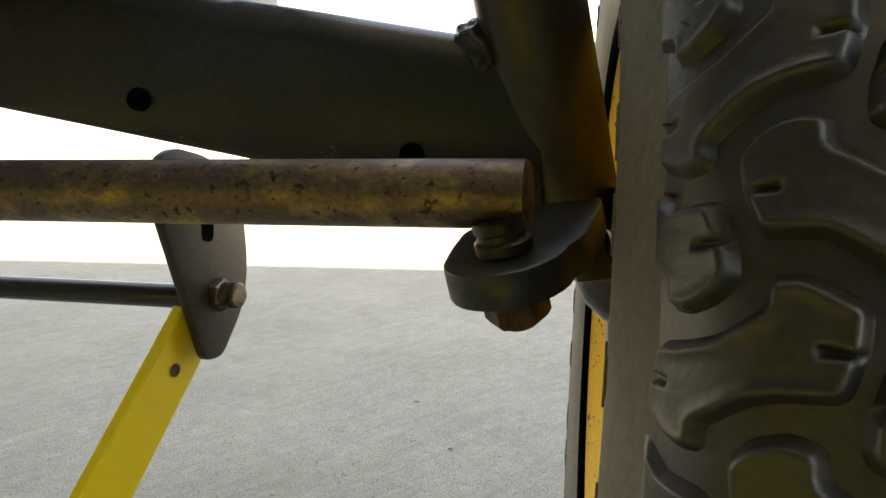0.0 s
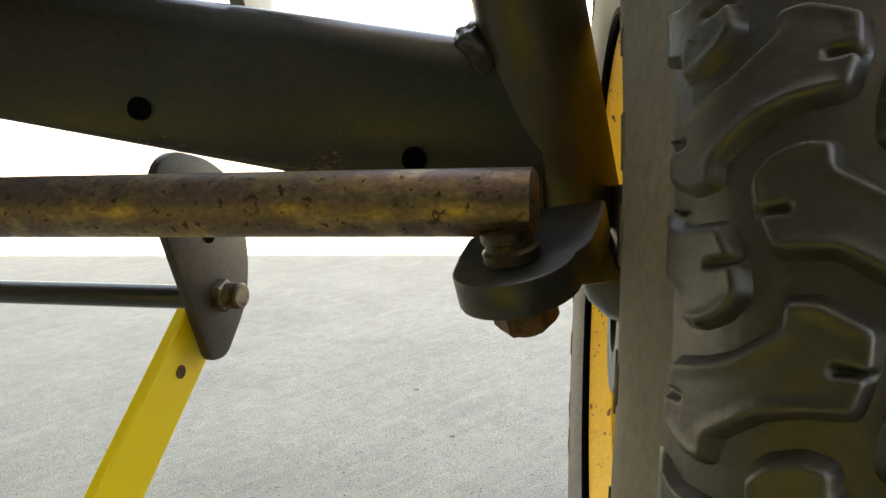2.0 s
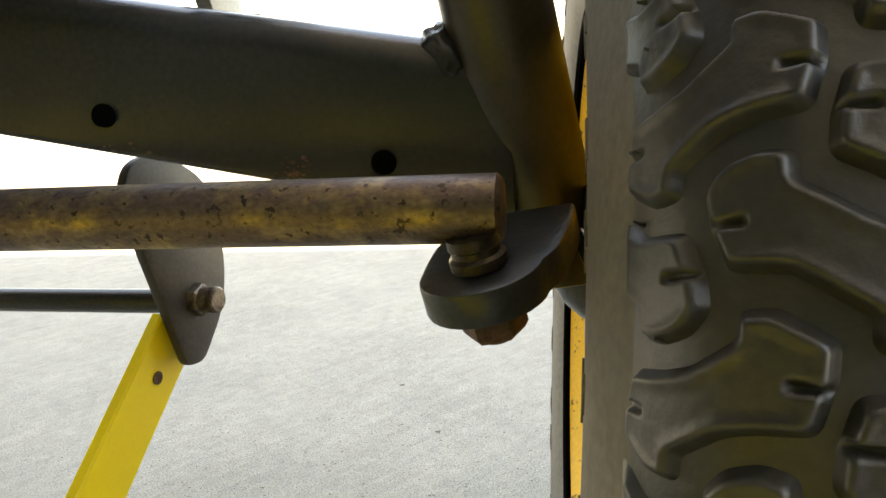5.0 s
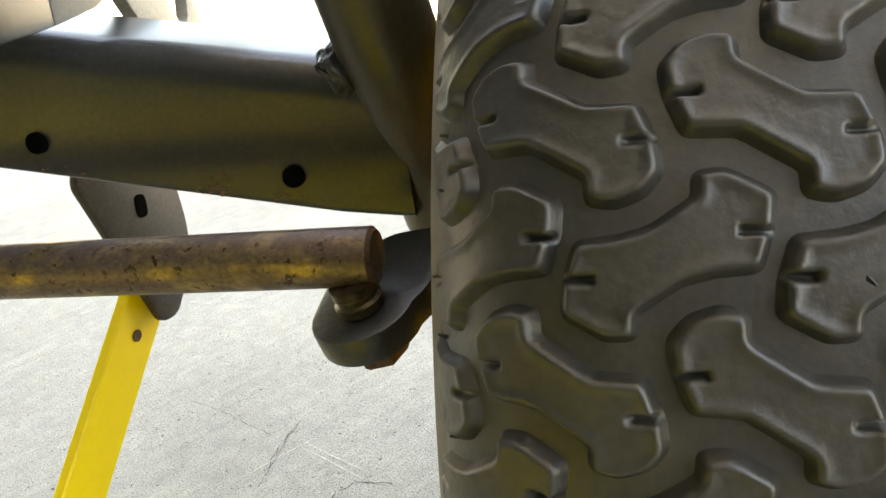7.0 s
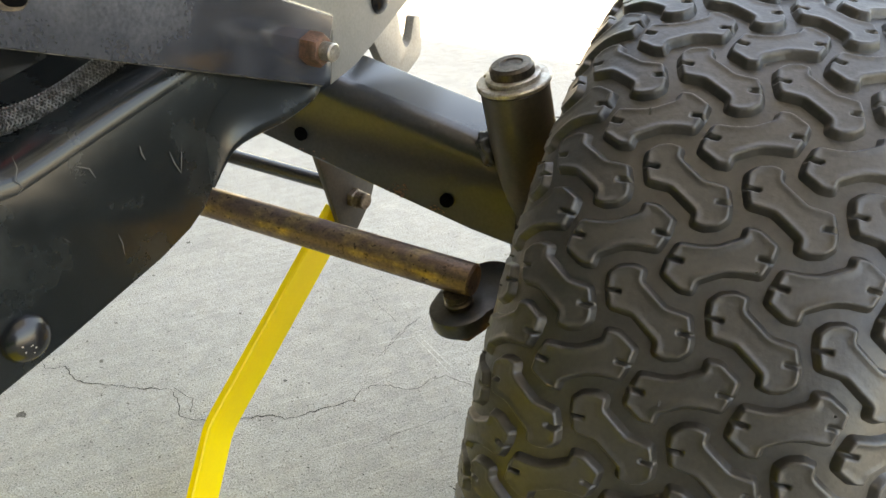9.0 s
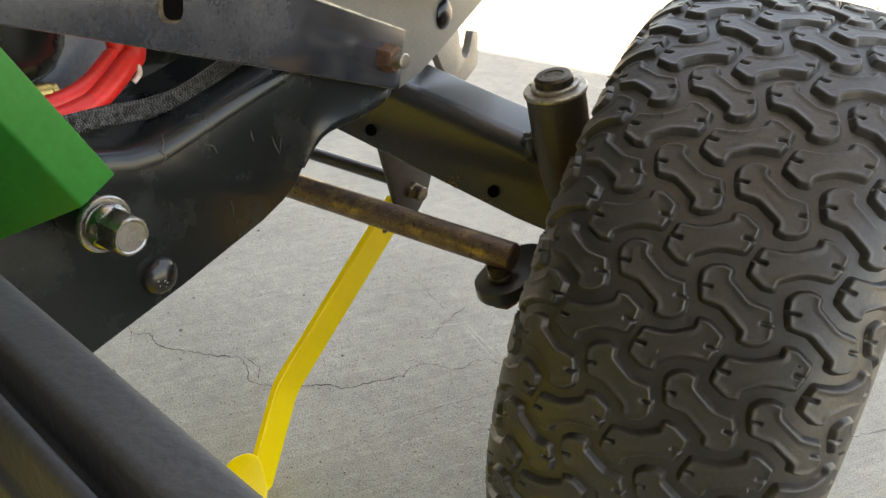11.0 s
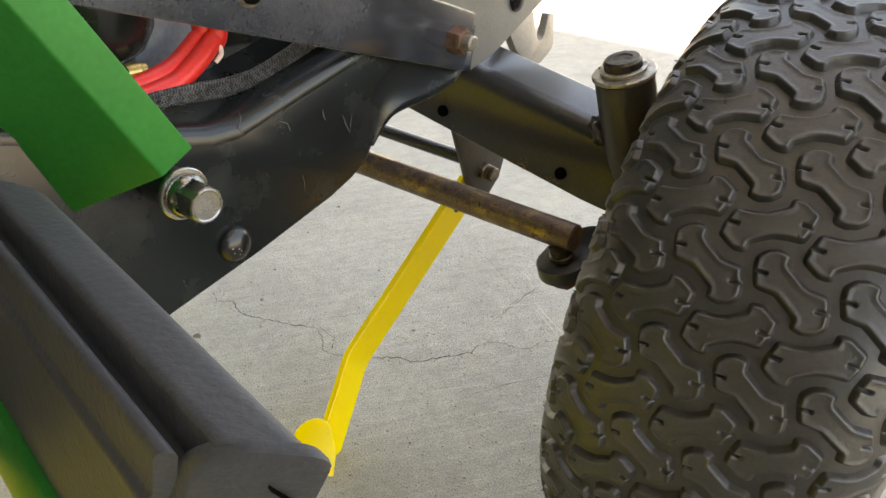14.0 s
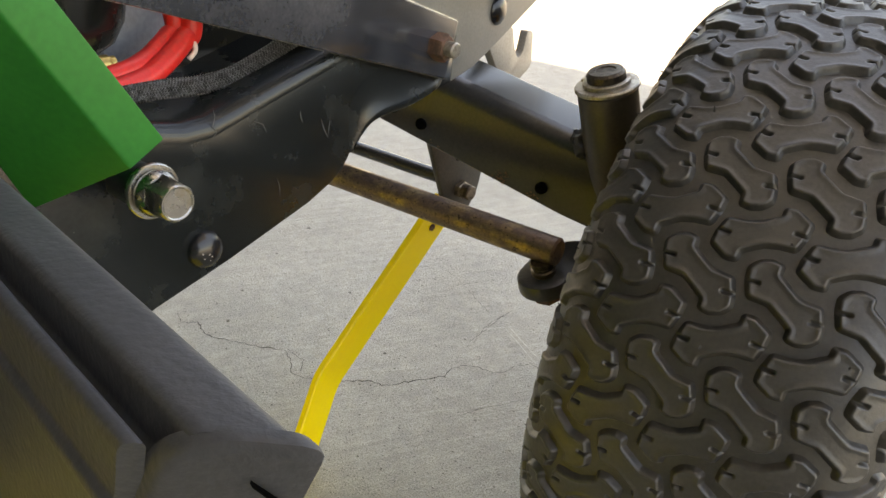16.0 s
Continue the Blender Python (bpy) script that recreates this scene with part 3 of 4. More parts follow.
def weld(centre, along, length, r, parent, label="lumpy painted weld bead"):
    """One long rounded lump with a rippled skin."""
    u, v, w = axes(along)
    bm = bmesh.new()
    bmesh.ops.create_icosphere(bm, subdivisions=4, radius=1.0)
    for q in bm.verts:
        k = 1 + 0.26 * noise.noise(q.co * 1.9 + Vector(centre) * 300) + 0.10 * noise.noise(q.co * 4.3)
        q.co = Vector(centre) + (u * q.co.x * r + v * q.co.y * r + w * q.co.z * length) * k
    return part("weld_bead", bm, AXLE_PAINT, parent, label, 80)


weld((0.0815, 0.3320, 0.3055), (0.35, -0.45, -0.8), 0.0100, 0.0068, tube)

# ---- steering arm, stud and tie rod ----
STUD = Vector((0.0880, 0.2705, 0.2415))
PN = KING.copy()
PY = (Vector((0.024, 0.077, 0)) - PN * PN.dot(Vector((0.024, 0.077, 0)))).normalized()
PX = PY.cross(PN)
arm_outline = [(0.0158 * math.cos(a), 0.0158 * math.sin(a)) for a in np.linspace(math.pi, 2 * math.pi, 15)]
arm_outline += [(0.0188, 0.006), (0.0205, 0.026), (0.0198, 0.038), (-0.003, 0.038), (-0.011, 0.029), (-0.0165, 0.021), (-0.0165, 0.008)]
steer = part("steering_arm", prism(bmesh.new(), rounded(arm_outline, [0] * 15 + [0.006, 0.004, 0.003, 0.006, 0.006, 0.003, 0.008]), STUD, PX, PY, 0.0092, 0.0009),
             FORGED, tractor, "dark cast steering arm plate with worn edges")
part("stud_collar", lathe(bmesh.new(), STUD, PN, [(0, 0.0064), (0.0008, 0.0072), (0.0032, 0.0072), (0.0040, 0.0062), (0.0056, 0.0062), (0.0062, 0.0068), (0.0088, 0.0066)], 32),
     GREASY, steer, "greasy dark ball stud")
part("nut", hexagon(bmesh.new(), STUD - PN * 0.0092, -PN, 0.0146, 0.0090), RUST, steer, "brown rusted hex nut")
part("stud_end", rod(bmesh.new(), STUD - PN * 0.0175, STUD - PN * 0.0200, 0.0045), RUST, steer)
ROD_END, ROD_DIR = Vector((0.0942, 0.2714, 0.2556)), Vector((-0.9853, 0.1703, 0.0139)).normalized()
bm = bmesh.new()
rod(bm, ROD_END, ROD_END + ROD_DIR * 0.42, 0.0087, 40, 0.0012)
part("tie_rod", bm, ZINC_RUST, tractor, "rusted steel tie rod with worn golden zinc plating")

# spindle stub and gusset behind the arm
SP = Vector((0.990, -0.139, 0))
part("spindle_boss", lathe(bmesh.new(), Vector((0.1150, 0.346, 0.2320)), SP, [(0, 0.004), (0.003, 0.010), (0.009, 0.0155), (0.018, 0.0195), (0.030, 0.0215), (0.050, 0.0215), (0.052, 0.01)], 40),
               AXLE_PAINT, tractor, "dark steel spindle boss with yellow grime")
bm = bmesh.new()
prism(bm, [(0.1105, 0.2484), (0.1143, 0.2474), (0.1195, 0.2332), (0.1092, 0.2322), (0.1070, 0.2360)], Vector((0, 0.296, 0)), (1, 0, 0), (0, 0, 1), 0.045, 0.0008)
part("gusset", bm, FORGED, steer)
bm = bmesh.new()
prism(bm, rounded([(0.1250, 0.2612), (0.1298, 0.2605), (0.1300, 0.2540), (0.1280, 0.2350), (0.1245, 0.2350), (0.1236, 0.2492)], 0.0012), Vector((0, 0.325, 0)), (1, 0, 0), (0, 0, 1), 0.030, 0.0006)
part("spindle_plate", bm, FORGED, steer, "dark upright spindle plate")

# ---- hanger bracket, cross shaft and yellow lift strap ----
BN = Vector((0.944, -0.33, 0)).normalized()
BD = Vector((0.33, 0.944, 0)).normalized()
BO = Vector((-0.0449, 0.4585, 0.0023))
bm = bmesh.new()
prism(bm, rounded([(-0.0460, 0.262), (-0.041, 0.276), (-0.031, 0.2815), (-0.008, 0.2795), (0.011, 0.271), (0.0205, 0.254), (0.0245, 0.226), (0.0205, 0.205), (0.0030, 0.1812), (-0.0095, 0.1812)],
                  [0.004, 0.006, 0.008, 0.008, 0.01, 0.01, 0.012, 0.01, 0.006, 0.004]), BO, BD, (0, 0, 1), 0.0052, 0.0009)
bracket = part("hanger_bracket", bm, BRACKET, tractor, "dark scuffed steel hanger plate with slotted hole")
# slot as a black inlay, its inner darkness in the colour
bm = bmesh.new()
prism(bm, rounded([(-0.0120, 0.2385), (-0.0120, 0.2505), (-0.0045, 0.2505), (-0.0045, 0.2385)], 0.0036), BO + BN * 0.0006, BD, (0, 0, 1), 0.0009, 0)
part("slot", bm, HOLE_SHADE, bracket)
B1 = BO + BD * -0.001 + Vector((0, 0, 0.2125))
bm = bmesh.new()
hexagon(bm, B1, BN, 0.0140, 0.0050)
rod(bm, B1 + BN * 0.003, B1 + BN * 0.0130, 0.0064, 24)
part("bolt", bm, BOLT_STEEL, bracket, "dull worn bolt end with nut")
S0 = Vector((-0.054, 0.4828, 0.2109))
part("cross_shaft", rod(bmesh.new(), S0, S0 + Vector((-0.2464, 0.0417, 0.0065)), 0.0064, 28), AXLE_PAINT, tractor, "thin black painted steel cross shaft")

# flat bar bent flatwise: upper run, bend, lower run
YB = Vector((-0.1022, 0.3403, 0.0672))
YD = Vector((0.2527, 0.5760, 0.7950)).normalized()
YW = Vector((0.1779, 0.8004, -0.5725))
YW = (YW - YD * YW.dot(YD)).normalized()
YN = YW.cross(YD)
YL = (YN * 0.341 - YD * 0.940).normalized()
WIDE, THICK, EYE_AT = 0.0318, 0.0064, 0.1567
spine = [(YB + YD * s, WIDE) for s in (0.182, 0.15, 0.11, 0.06, 0.014, 0.009)]
spine += [(YB + YD * 0.0045 + YL * 0.0008, WIDE), (YB + YD * 0.0012 + YL * 0.0030, WIDE), (YB + YL * 0.006, WIDE), (YB + YL * 0.012, WIDE), (YB + YL * 0.05, WIDE), (YB + YL * 0.090, WIDE)]
loops = []
for p, wide in spine:
    m = p + YW * (WIDE / 2)
    p, q = m - YW * (wide / 2), m + YW * (wide / 2)
    d, t, e = YW * 0.0010, YN * -THICK, YN * -0.0010
    loops.append([p + d, q - d, q + e, q + t - e, q - d + t, p + d + t, p + t - e, p + e])
bm = bmesh.new()
rings(bm, loops)
strap = part("lift_strap", bm, YELLOW, tractor, "bright yellow painted bent flat steel strap")
bm = bmesh.new()
lathe(bm, YB + YD * EYE_AT + YW * (WIDE / 2) + YN * 0.0001, YN, [(0, 0.0032), (0.0006, 0.0032), (0.0006, 0.001)], 20)
part("hole", bm, RUST, strap)
bm = bmesh.new()
prism(bm, rounded([(-0.0200, 0.0014), (-0.0163, 0.0107), (-0.0079, 0.0182), (0.0014, 0.0209), (0.0088, 0.0182), (0.0118, 0.0116), (0.0160, -0.0060), (0.0140, -0.0250), (-0.0163, -0.0250)],
                  [0.008, 0.006, 0.006, 0.006, 0.006, 0.006, 0.002, 0, 0]), Vector((-0.0925, 0.2815, 0.0175)), Vector((0.879, 0.477, 0.005)), Vector((-0.342, 0.485, 0.805)), 0.006, 0.0014)
part("pivot_tab", bm, YELLOW, strap, "rounded yellow pivot tab")
bm = bmesh.new()
prism(bm, rounded([(-0.50, -0.14), (-0.50, -0.06), (-0.30, -0.07), (-0.10, -0.035), (-0.02, -0.005), (0.06, 0.055), (0.13, 0.05), (0.18, -0.08), (0.18, -0.14)], 0.03, 8), Vector((-0.10, 0.070, 0.095)), (1, 0, 0), (0, 1, 0), 0.070, 0.02, 5)
prism(bm, rounded([(-0.50, -0.50), (-0.50, 0.12), (-0.14, 0.12), (-0.14, -0.50)], 0.05, 8), Vector((-0.08, -0.12, 0.190)), (1, 0, 0), (0, 1, 0), 0.120, 0.02, 5)
part("mower_deck", bm, YELLOW, tractor, "yellow painted mower deck below the frame")

# ---- black side frame ----
FD = Vector((0.258, 0.966, 0)).normalized()
FN = Vector((0.966, -0.258, 0)).normalized()
FO = Vector((-0.032, 0.120, -0.0012))


def fs(y):
    return (y - 0.115) / 0.966


lower = [(-0.12, 0.170), (0.02, 0.2215), (0.087, 0.2480), (0.130, 0.2640), (0.176, 0.2835), (0.190, 0.2915), (0.198, 0.2985), (0.2035, 0.308), (0.208, 0.317), (0.213, 0.3232),
         (0.222, 0.3266), (0.238, 0.3296), (0.2545, 0.3345), (0.270, 0.340)]
upper = [(0.272, 0.362), (0.215, 0.368), (0.187, 0.3565), (0.154, 0.3435), (0.132, 0.3345), (0.121, 0.3300), (0.108, 0.3285), (0.09, 0.3310), (0.02, 0.345), (-0.12, 0.375)]
bm = bmesh.new()
prism(bm, [(fs(y), z) for y, z in lower + upper], FO, FD, (0, 0, 1), 0.004, 0.001)
frame_ob = part("side_frame", bm, BLACK, tractor, "glossy black stamped side frame with light scuffs")
bm = bmesh.new()
edge = [FO + FD * fs(y) + Vector((0, 0, z)) for y, z in upper[1:]]
loops = []
for p in edge:
    loops.append([p + FN * a + Vector((0, 0, b)) for a, b in ((0.0005, -0.005), (0.0005, -0.002), (-0.0010, 0.0010), (-0.004, 0.0030), (-0.008, 0.0036), (-0.030, 0.0036), (-0.060, 0.003),
                                                              (-0.060, 0.001), (-0.008, 0.001), (-0.004, -0.001), (-0.0035, -0.005))])
rings(bm, loops)
part("top_flange", bm, BLACK, frame_ob, "rolled black top flange")
# flared lip over the axle
lip = [(0.2025, 0.3065), (0.208, 0.317), (0.213, 0.3232), (0.222, 0.3266), (0.238, 0.3296), (0.2545, 0.3345), (0.264, 0.3385), (0.268, 0.3450)]
lip_line = sweep(bmesh.new(), [FO + FD * fs(y) + Vector((0, 0, z)) for y, z in lip], 0.001)
bm = bmesh.new()
loops = []
for i, p in enumerate(lip_line):
    along = (lip_line[min(i + 1, len(lip_line) - 1)] - lip_line[max(i - 1, 0)]).normalized()
    inward = FN.cross(along) if FN.cross(along).z > 0 else along.cross(FN)
    k = math.sin(math.pi * (0.01 + 0.94 * i / (len(lip_line) - 1))) ** 1.1
    loops.append([p + FN * a + inward * b for a, b in ((0.0001, 0.024 * k), (0.0006 * k, 0.018 * k), (0.0014 * k, 0.0125 * k), (0.0026 * k, 0.0075 * k), (0.0042 * k, 0.0032 * k), (0.0056 * k, 0.0), (0.0050 * k, -0.0008), (0.0030 * k, 0.0016 * k), (0.0006, 0.007 * k), (-0.002, 0.016 * k))])
rings(bm, loops)
part("flared_lip", bm, BLACK, frame_ob, "flared black lip of the frame", 120)


def dome(p, r, h, mat, parent, name="rivet", label=""):
    return part(name, lathe(bmesh.new(), p, FN, [(0, r), (h * 0.15, r), (h * 0.45, r * 0.9), (h * 0.75, r * 0.66), (h * 0.93, r * 0.35), (h, r * 0.02)], 32), mat, parent, label)


dome(FO + FD * fs(0.1172) + Vector((0, 0, 0.2732)), 0.0090, 0.0062, GLOSS_BLACK, frame_ob, "carriage_bolt", "domed black carriage bolt head with specks of mud")

rnd = random.Random(4)
u, v, w = axes(FN)
bm = bmesh.new()
for k in range(9):
    a, r = rnd.uniform(1.4, 3.4), rnd.uniform(0.001, 0.0055)
    h = 0.0062 * math.sqrt(max(0, 1 - (r / 0.0105) ** 2)) + 0.0002
    bmesh.ops.create_icosphere(bm, subdivisions=1, radius=rnd.uniform(0.0002, 0.0004), matrix=Matrix.Translation(FO + FD * fs(0.1172) + Vector((0, 0, 0.2732)) + FN * h + (FD * math.cos(a) - u * math.sin(a)) * r))
part("mud_specks", bm, GREY_PAINT, frame_ob, "specks of pale dried mud")["kind"] = "stuff"

# outer plate bolted on
SO = Vector((0.012, 0.262, 0))


def ss(y):
    return (y - 0.262) / 0.966


bm = bmesh.new()
prism(bm, rounded([(ss(0.2685), 0.3405), (ss(0.274), 0.372), (ss(-0.12), 0.478), (ss(-0.12), 0.4245)], 0.0012), SO, FD, (0, 0, 1), 0.0045, 0.0007)
plate = part("reinforcing_plate", bm, STRAP_STEEL, tractor, "scuffed dark steel reinforcing plate, some reflection put into its colour")
# strip proud of the rim: the edge catching light, put in as pale steel
bm = bmesh.new()
prism(bm, rounded([(ss(0.2687), 0.3402), (ss(0.2745), 0.3724), (ss(-0.12), 0.4785), (ss(-0.12), 0.4245)], 0.0012), SO - FN * 0.0007, FD, (0, 0, 1), 0.0030, 0.0003)
part("edge_glint", bm, BARE, plate, "pale steel strip, the plate edge's glint put into its colour")
# no opening cut: black sheet for the slot's dark inside
bm = bmesh.new()
prism(bm, rounded([(ss(0.1237), 0.3838), (ss(0.1237), 0.3960), (ss(0.1327), 0.3955), (ss(0.1327), 0.3832)], 0.0044), SO + FN * 0.0005, FD, (0, 0, 1), 0.0008, 0)
part("slot", bm, HOLE_SHADE, plate)
# larger outline shifted left: the slot's lit inner wall as a steel crescent
bm = bmesh.new()
prism(bm, rounded([(ss(0.1215), 0.3825), (ss(0.1215), 0.3965), (ss(0.1330), 0.3962), (ss(0.1330), 0.3822)], 0.0056), SO + FN * 0.0003, FD, (0, 0, 1), 0.0008, 0)
part("slot_edge", bm, GREASY, plate, "bare steel crescent by the slot, its lit rim put into the colour")
NB = SO + FD * ss(0.2575) + Vector((0, 0, 0.3592))
bm = bmesh.new()
hexagon(bm, NB, FN, 0.0134, 0.0085, hint=(0.3, 0, 1))
part("nut", bm, RUST, plate, "orange-brown rusted hex nut")
part("bolt_end", rod(bmesh.new(), NB + FN * 0.007, NB + FN * 0.0145, 0.0042, 24, 0.0006), BARE, plate, "threaded bolt end")

# front frame plates beyond the axle
PN3 = Vector((0.995, -0.08, 0)).normalized()
PD3 = Vector((0.08, 0.995, 0)).normalized()
bm = bmesh.new()
PO = Vector((0.0, 0.381, 0))
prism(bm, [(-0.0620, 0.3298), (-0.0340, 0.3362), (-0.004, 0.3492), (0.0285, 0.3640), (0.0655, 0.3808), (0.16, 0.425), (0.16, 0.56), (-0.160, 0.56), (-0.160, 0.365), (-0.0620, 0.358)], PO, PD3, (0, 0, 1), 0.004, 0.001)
fplate = part("front_frame_plate", bm, GREY_PAINT_SHADED, tractor, "grey front frame plate with round holes, its shade put into the paint")
# corner of the same plate, drawn in black
part("plate_corner", prism(bmesh.new(), [(-0.125, 0.3180), (-0.0625, 0.3297), (-0.0625, 0.352), (-0.125, 0.352)], PO, PD3, (0, 0, 1), 0.004, 0.001), BLACK, fplate, "darker lower corner of the front plate")
part("carriage_bolt", lathe(bmesh.new(), PO + PD3 * -0.0085 + Vector((0, 0, 0.3720)), PN3, [(0, 0.0096), (0.0010, 0.0099), (0.0024, 0.0090), (0.0040, 0.0064), (0.0050, 0.0030), (0.0052, 0.0002)], 32),
     GLOSS_BLACK, fplate, "domed glossy black bolt head")
bm = bmesh.new()
PB = Vector((-0.007, 0.473, 0))
# a plate ending in a hook round an open notch
prism(bm, rounded([(-0.0600, 0.3290), (-0.0330, 0.3150), (-0.0210, 0.3109), (0.0078, 0.3236), (0.0012, 0.3512), (-0.0100, 0.3520), (-0.0110, 0.3470), (-0.0137, 0.3345), (-0.0216, 0.3312), (-0.0305, 0.3405), (-0.0378, 0.3557), (-0.0915, 0.3600)],
                  [0, 0.003, 0.003, 0.006, 0.004, 0.002, 0.004, 0.004, 0.006, 0.008, 0.002, 0]), PB, PD3, (0, 0, 1), 0.0065, 0.0007)
part("hooked_tab", bm, GREY_PAINT, tractor, "grey steel tab ending in a hook round an open notch")

# ---- green mount with its bolt ----
GC = Vector((0.0014, 0.064, 0.3413))
ga = Vector((-0.307, -0.483, 0.82)).normalized()
gb = Vector((-0.2, -0.88, -0.43))
gb = (gb - ga * gb.dot(ga)).normalized()
gc = ga.cross(gb)
gc = gc if gc.x < 0 else -gc
# a folded arm: a narrow face, a bend, a broad face turned down and back; the free end is cut on the slant
fold, slant = radians(66), 0.12
section = [(0, 0), (0.0156, 0), (0.0156 + 0.11 * math.cos(fold), 0.11 * math.sin(fold)), (0.020, 0.108), (0, 0.095)]
bm = prism(bmesh.new(), rounded(section, [0.0006, 0.0012, 0.002, 0.002, 0.002], 3), GC + ga * (0.20 if gb.cross(gc).dot(ga) > 0 else 0), gb, gc, 0.20, 0.0006)
for v in bm.verts:
    if (v.co - GC).dot(ga) < 0.1:
        v.co -= ga * slant * max(0.0, (v.co - GC).dot(gc)) / math.sin(fold)
part("green_mount", bm, GREEN, tractor, "glossy green painted steel mounting arm")
BB0 = Vector((-0.0073, 0.0758, 0.3137))
bm = bmesh.new()
lathe(bm, BB0 - FN * 0.0105, FN, [(0, 0.0090), (0.0020, 0.0094), (0.0030, 0.0090), (0.0045, 0.0084), (0.0052, 0.0078)], 36)
flange = part("flange_bolt", bm, ZINC, tractor, "shiny zinc-plated hex flange bolt")
part("washer", lathe(bmesh.new(), BB0 - FN * 0.0135, FN, [(0, 0.0106), (0.0006, 0.0112), (0.0020, 0.0112), (0.0026, 0.0107), (0.0026, 0.008)], 36), ZINC, flange, "worn zinc flat washer")
part("hex_head", hexagon(bmesh.new(), BB0 - FN * 0.0075, FN, 0.0148, 0.0120, hint=(0.2, 0, 1)), ZINC, flange)
part("head_face", lathe(bmesh.new(), BB0 + FN * 0.0036, FN, [(0, 0.0074), (0.0009, 0.0072), (0.0014, 0.0068), (0.0014, 0.0063), (0.0010, 0.0058), (0.0010, 0.001)], 40), ZINC, flange)
part("spacer", rod(bmesh.new(), BB0 - FN * 0.040, BB0 - FN * 0.010, 0.0088), BLACK, flange, "black spacer sleeve")

# ---- hoses and wires behind the frame ----
def tube_part(name, points, r, mat, label):
    bm = bmesh.new()
    fine = sweep(bm, points, r, 16)
    return part(name, bm, mat, tractor, label), fine


tube_part("battery_cable", [(-0.072, 0.140, 0.392), (-0.066, 0.1433, 0.3658), (-0.066, 0.1389, 0.3604), (-0.066, 0.1333, 0.3562), (-0.066, 0.1259, 0.3516), (-0.066, 0.1149, 0.3478), (-0.068, 0.1010, 0.3450), (-0.072, 0.085, 0.344), (-0.080, 0.060, 0.340)], 0.0046, RED, "thick red battery cable")
tube_part("battery_cable", [(-0.062, 0.148, 0.392), (-0.060, 0.1469, 0.3646), (-0.060, 0.1424, 0.3602), (-0.060, 0.1360, 0.3549), (-0.060, 0.1274, 0.3493), (-0.060, 0.1185, 0.3449), (-0.061, 0.1041, 0.3418), (-0.064, 0.088, 0.3400), (-0.072, 0.060, 0.336)], 0.0050, RED, "thick red battery cable")
hose, hose_line = tube_part("braided_hose", [(-0.062, 0.060, 0.3380), (-0.058, 0.085, 0.3390), (-0.056, 0.106, 0.3405), (-0.054, 0.121, 0.3411), (-0.050, 0.140, 0.3413), (-0.045, 0.158, 0.3448), (-0.040, 0.177, 0.3529), (-0.035, 0.200, 0.3640)], 0.0036, BRAID, "black braided sleeve hose")


def braid(line, r, strands, twist, lift):
    """Thin threads wound both ways round a line."""
    bm = bmesh.new()
    fine = []
    for a, b in zip(line, line[1:]):
        fine += [a + (b - a) * (k / 4) for k in range(4)]
    for way in (1, -1):
        for s in range(strands):
            hint, loops, run = Vector((0, 0, 1)), [], 0.0
            for i, p in enumerate(fine):
                u, v, w = axes(fine[min(i + 1, len(fine) - 1)] - fine[max(i - 1, 0)], hint)
                hint = u
                run += (p - fine[i - 1]).length if i else 0
                a = way * run * twist + 2 * math.pi * s / strands
                c, d = u * math.cos(a) + v * math.sin(a), -u * math.sin(a) + v * math.cos(a)
                d = (d * way + w).normalized()
                o = p + c * (r + lift * (0.5 + 0.5 * way * math.sin(a * strands * 0.5)))
                e = c.cross(d)
                loops.append([o + e * 0.00030, o + c * 0.00035, o - e * 0.00030, o - c * 0.00030])
            rings(bm, loops)
    return bm


part("braid", braid(hose_line, 0.0037, 12, 330, 0.0005), BRAID_LIGHT, hose, "grey woven braid")["kind"] = "stuff"


def scuff(points, width, parent):
    """A thin scrape of dried mud lying on the side frame."""
    pts = [Vector(p) + FN * 0.0006 for p in points]
    bm = bmesh.new()
    prev = None
    for i, p in enumerate(pts):
        d = (pts[min(i + 1, len(pts) - 1)] - pts[max(i - 1, 0)]).normalized()
        e = d.cross(FN) * 0.7 * width * (0.35 if i in (0, len(pts) - 1) else 1) * 0.5
        a, b = bm.verts.new(p + e), bm.verts.new(p - e)
        if prev:
            bm.faces.new((prev[0], a, b, prev[1]))
        prev = (a, b)
    return part("mud_scuff", bm, DUST, parent, "", 0)


for pts, w in (([(-0.033, 0.121, 0.338), (-0.033, 0.122, 0.334), (-0.033, 0.121, 0.330), (-0.033, 0.123, 0.327), (-0.033, 0.121, 0.325)], 0.0006),
               ([(-0.028, 0.142, 0.330), (-0.027, 0.147, 0.328), (-0.026, 0.149, 0.324)], 0.0008), ([(-0.021, 0.168, 0.332), (-0.021, 0.1685, 0.329), (-0.020, 0.170, 0.326)], 0.0010),
               ([(-0.017, 0.181, 0.327), (-0.017, 0.183, 0.322), (-0.016, 0.186, 0.317), (-0.016, 0.1865, 0.322), (-0.016, 0.187, 0.329)], 0.0007),
               ([(-0.024, 0.156, 0.300), (-0.0235, 0.1575, 0.296), (-0.023, 0.158, 0.291)], 0.0005), ([(-0.030, 0.135, 0.305), (-0.0295, 0.137, 0.303)], 0.0006)):
    scuff([FO + FD * fs(y) + Vector((0, 0, z)) for _, y, z in pts], w, frame_ob)

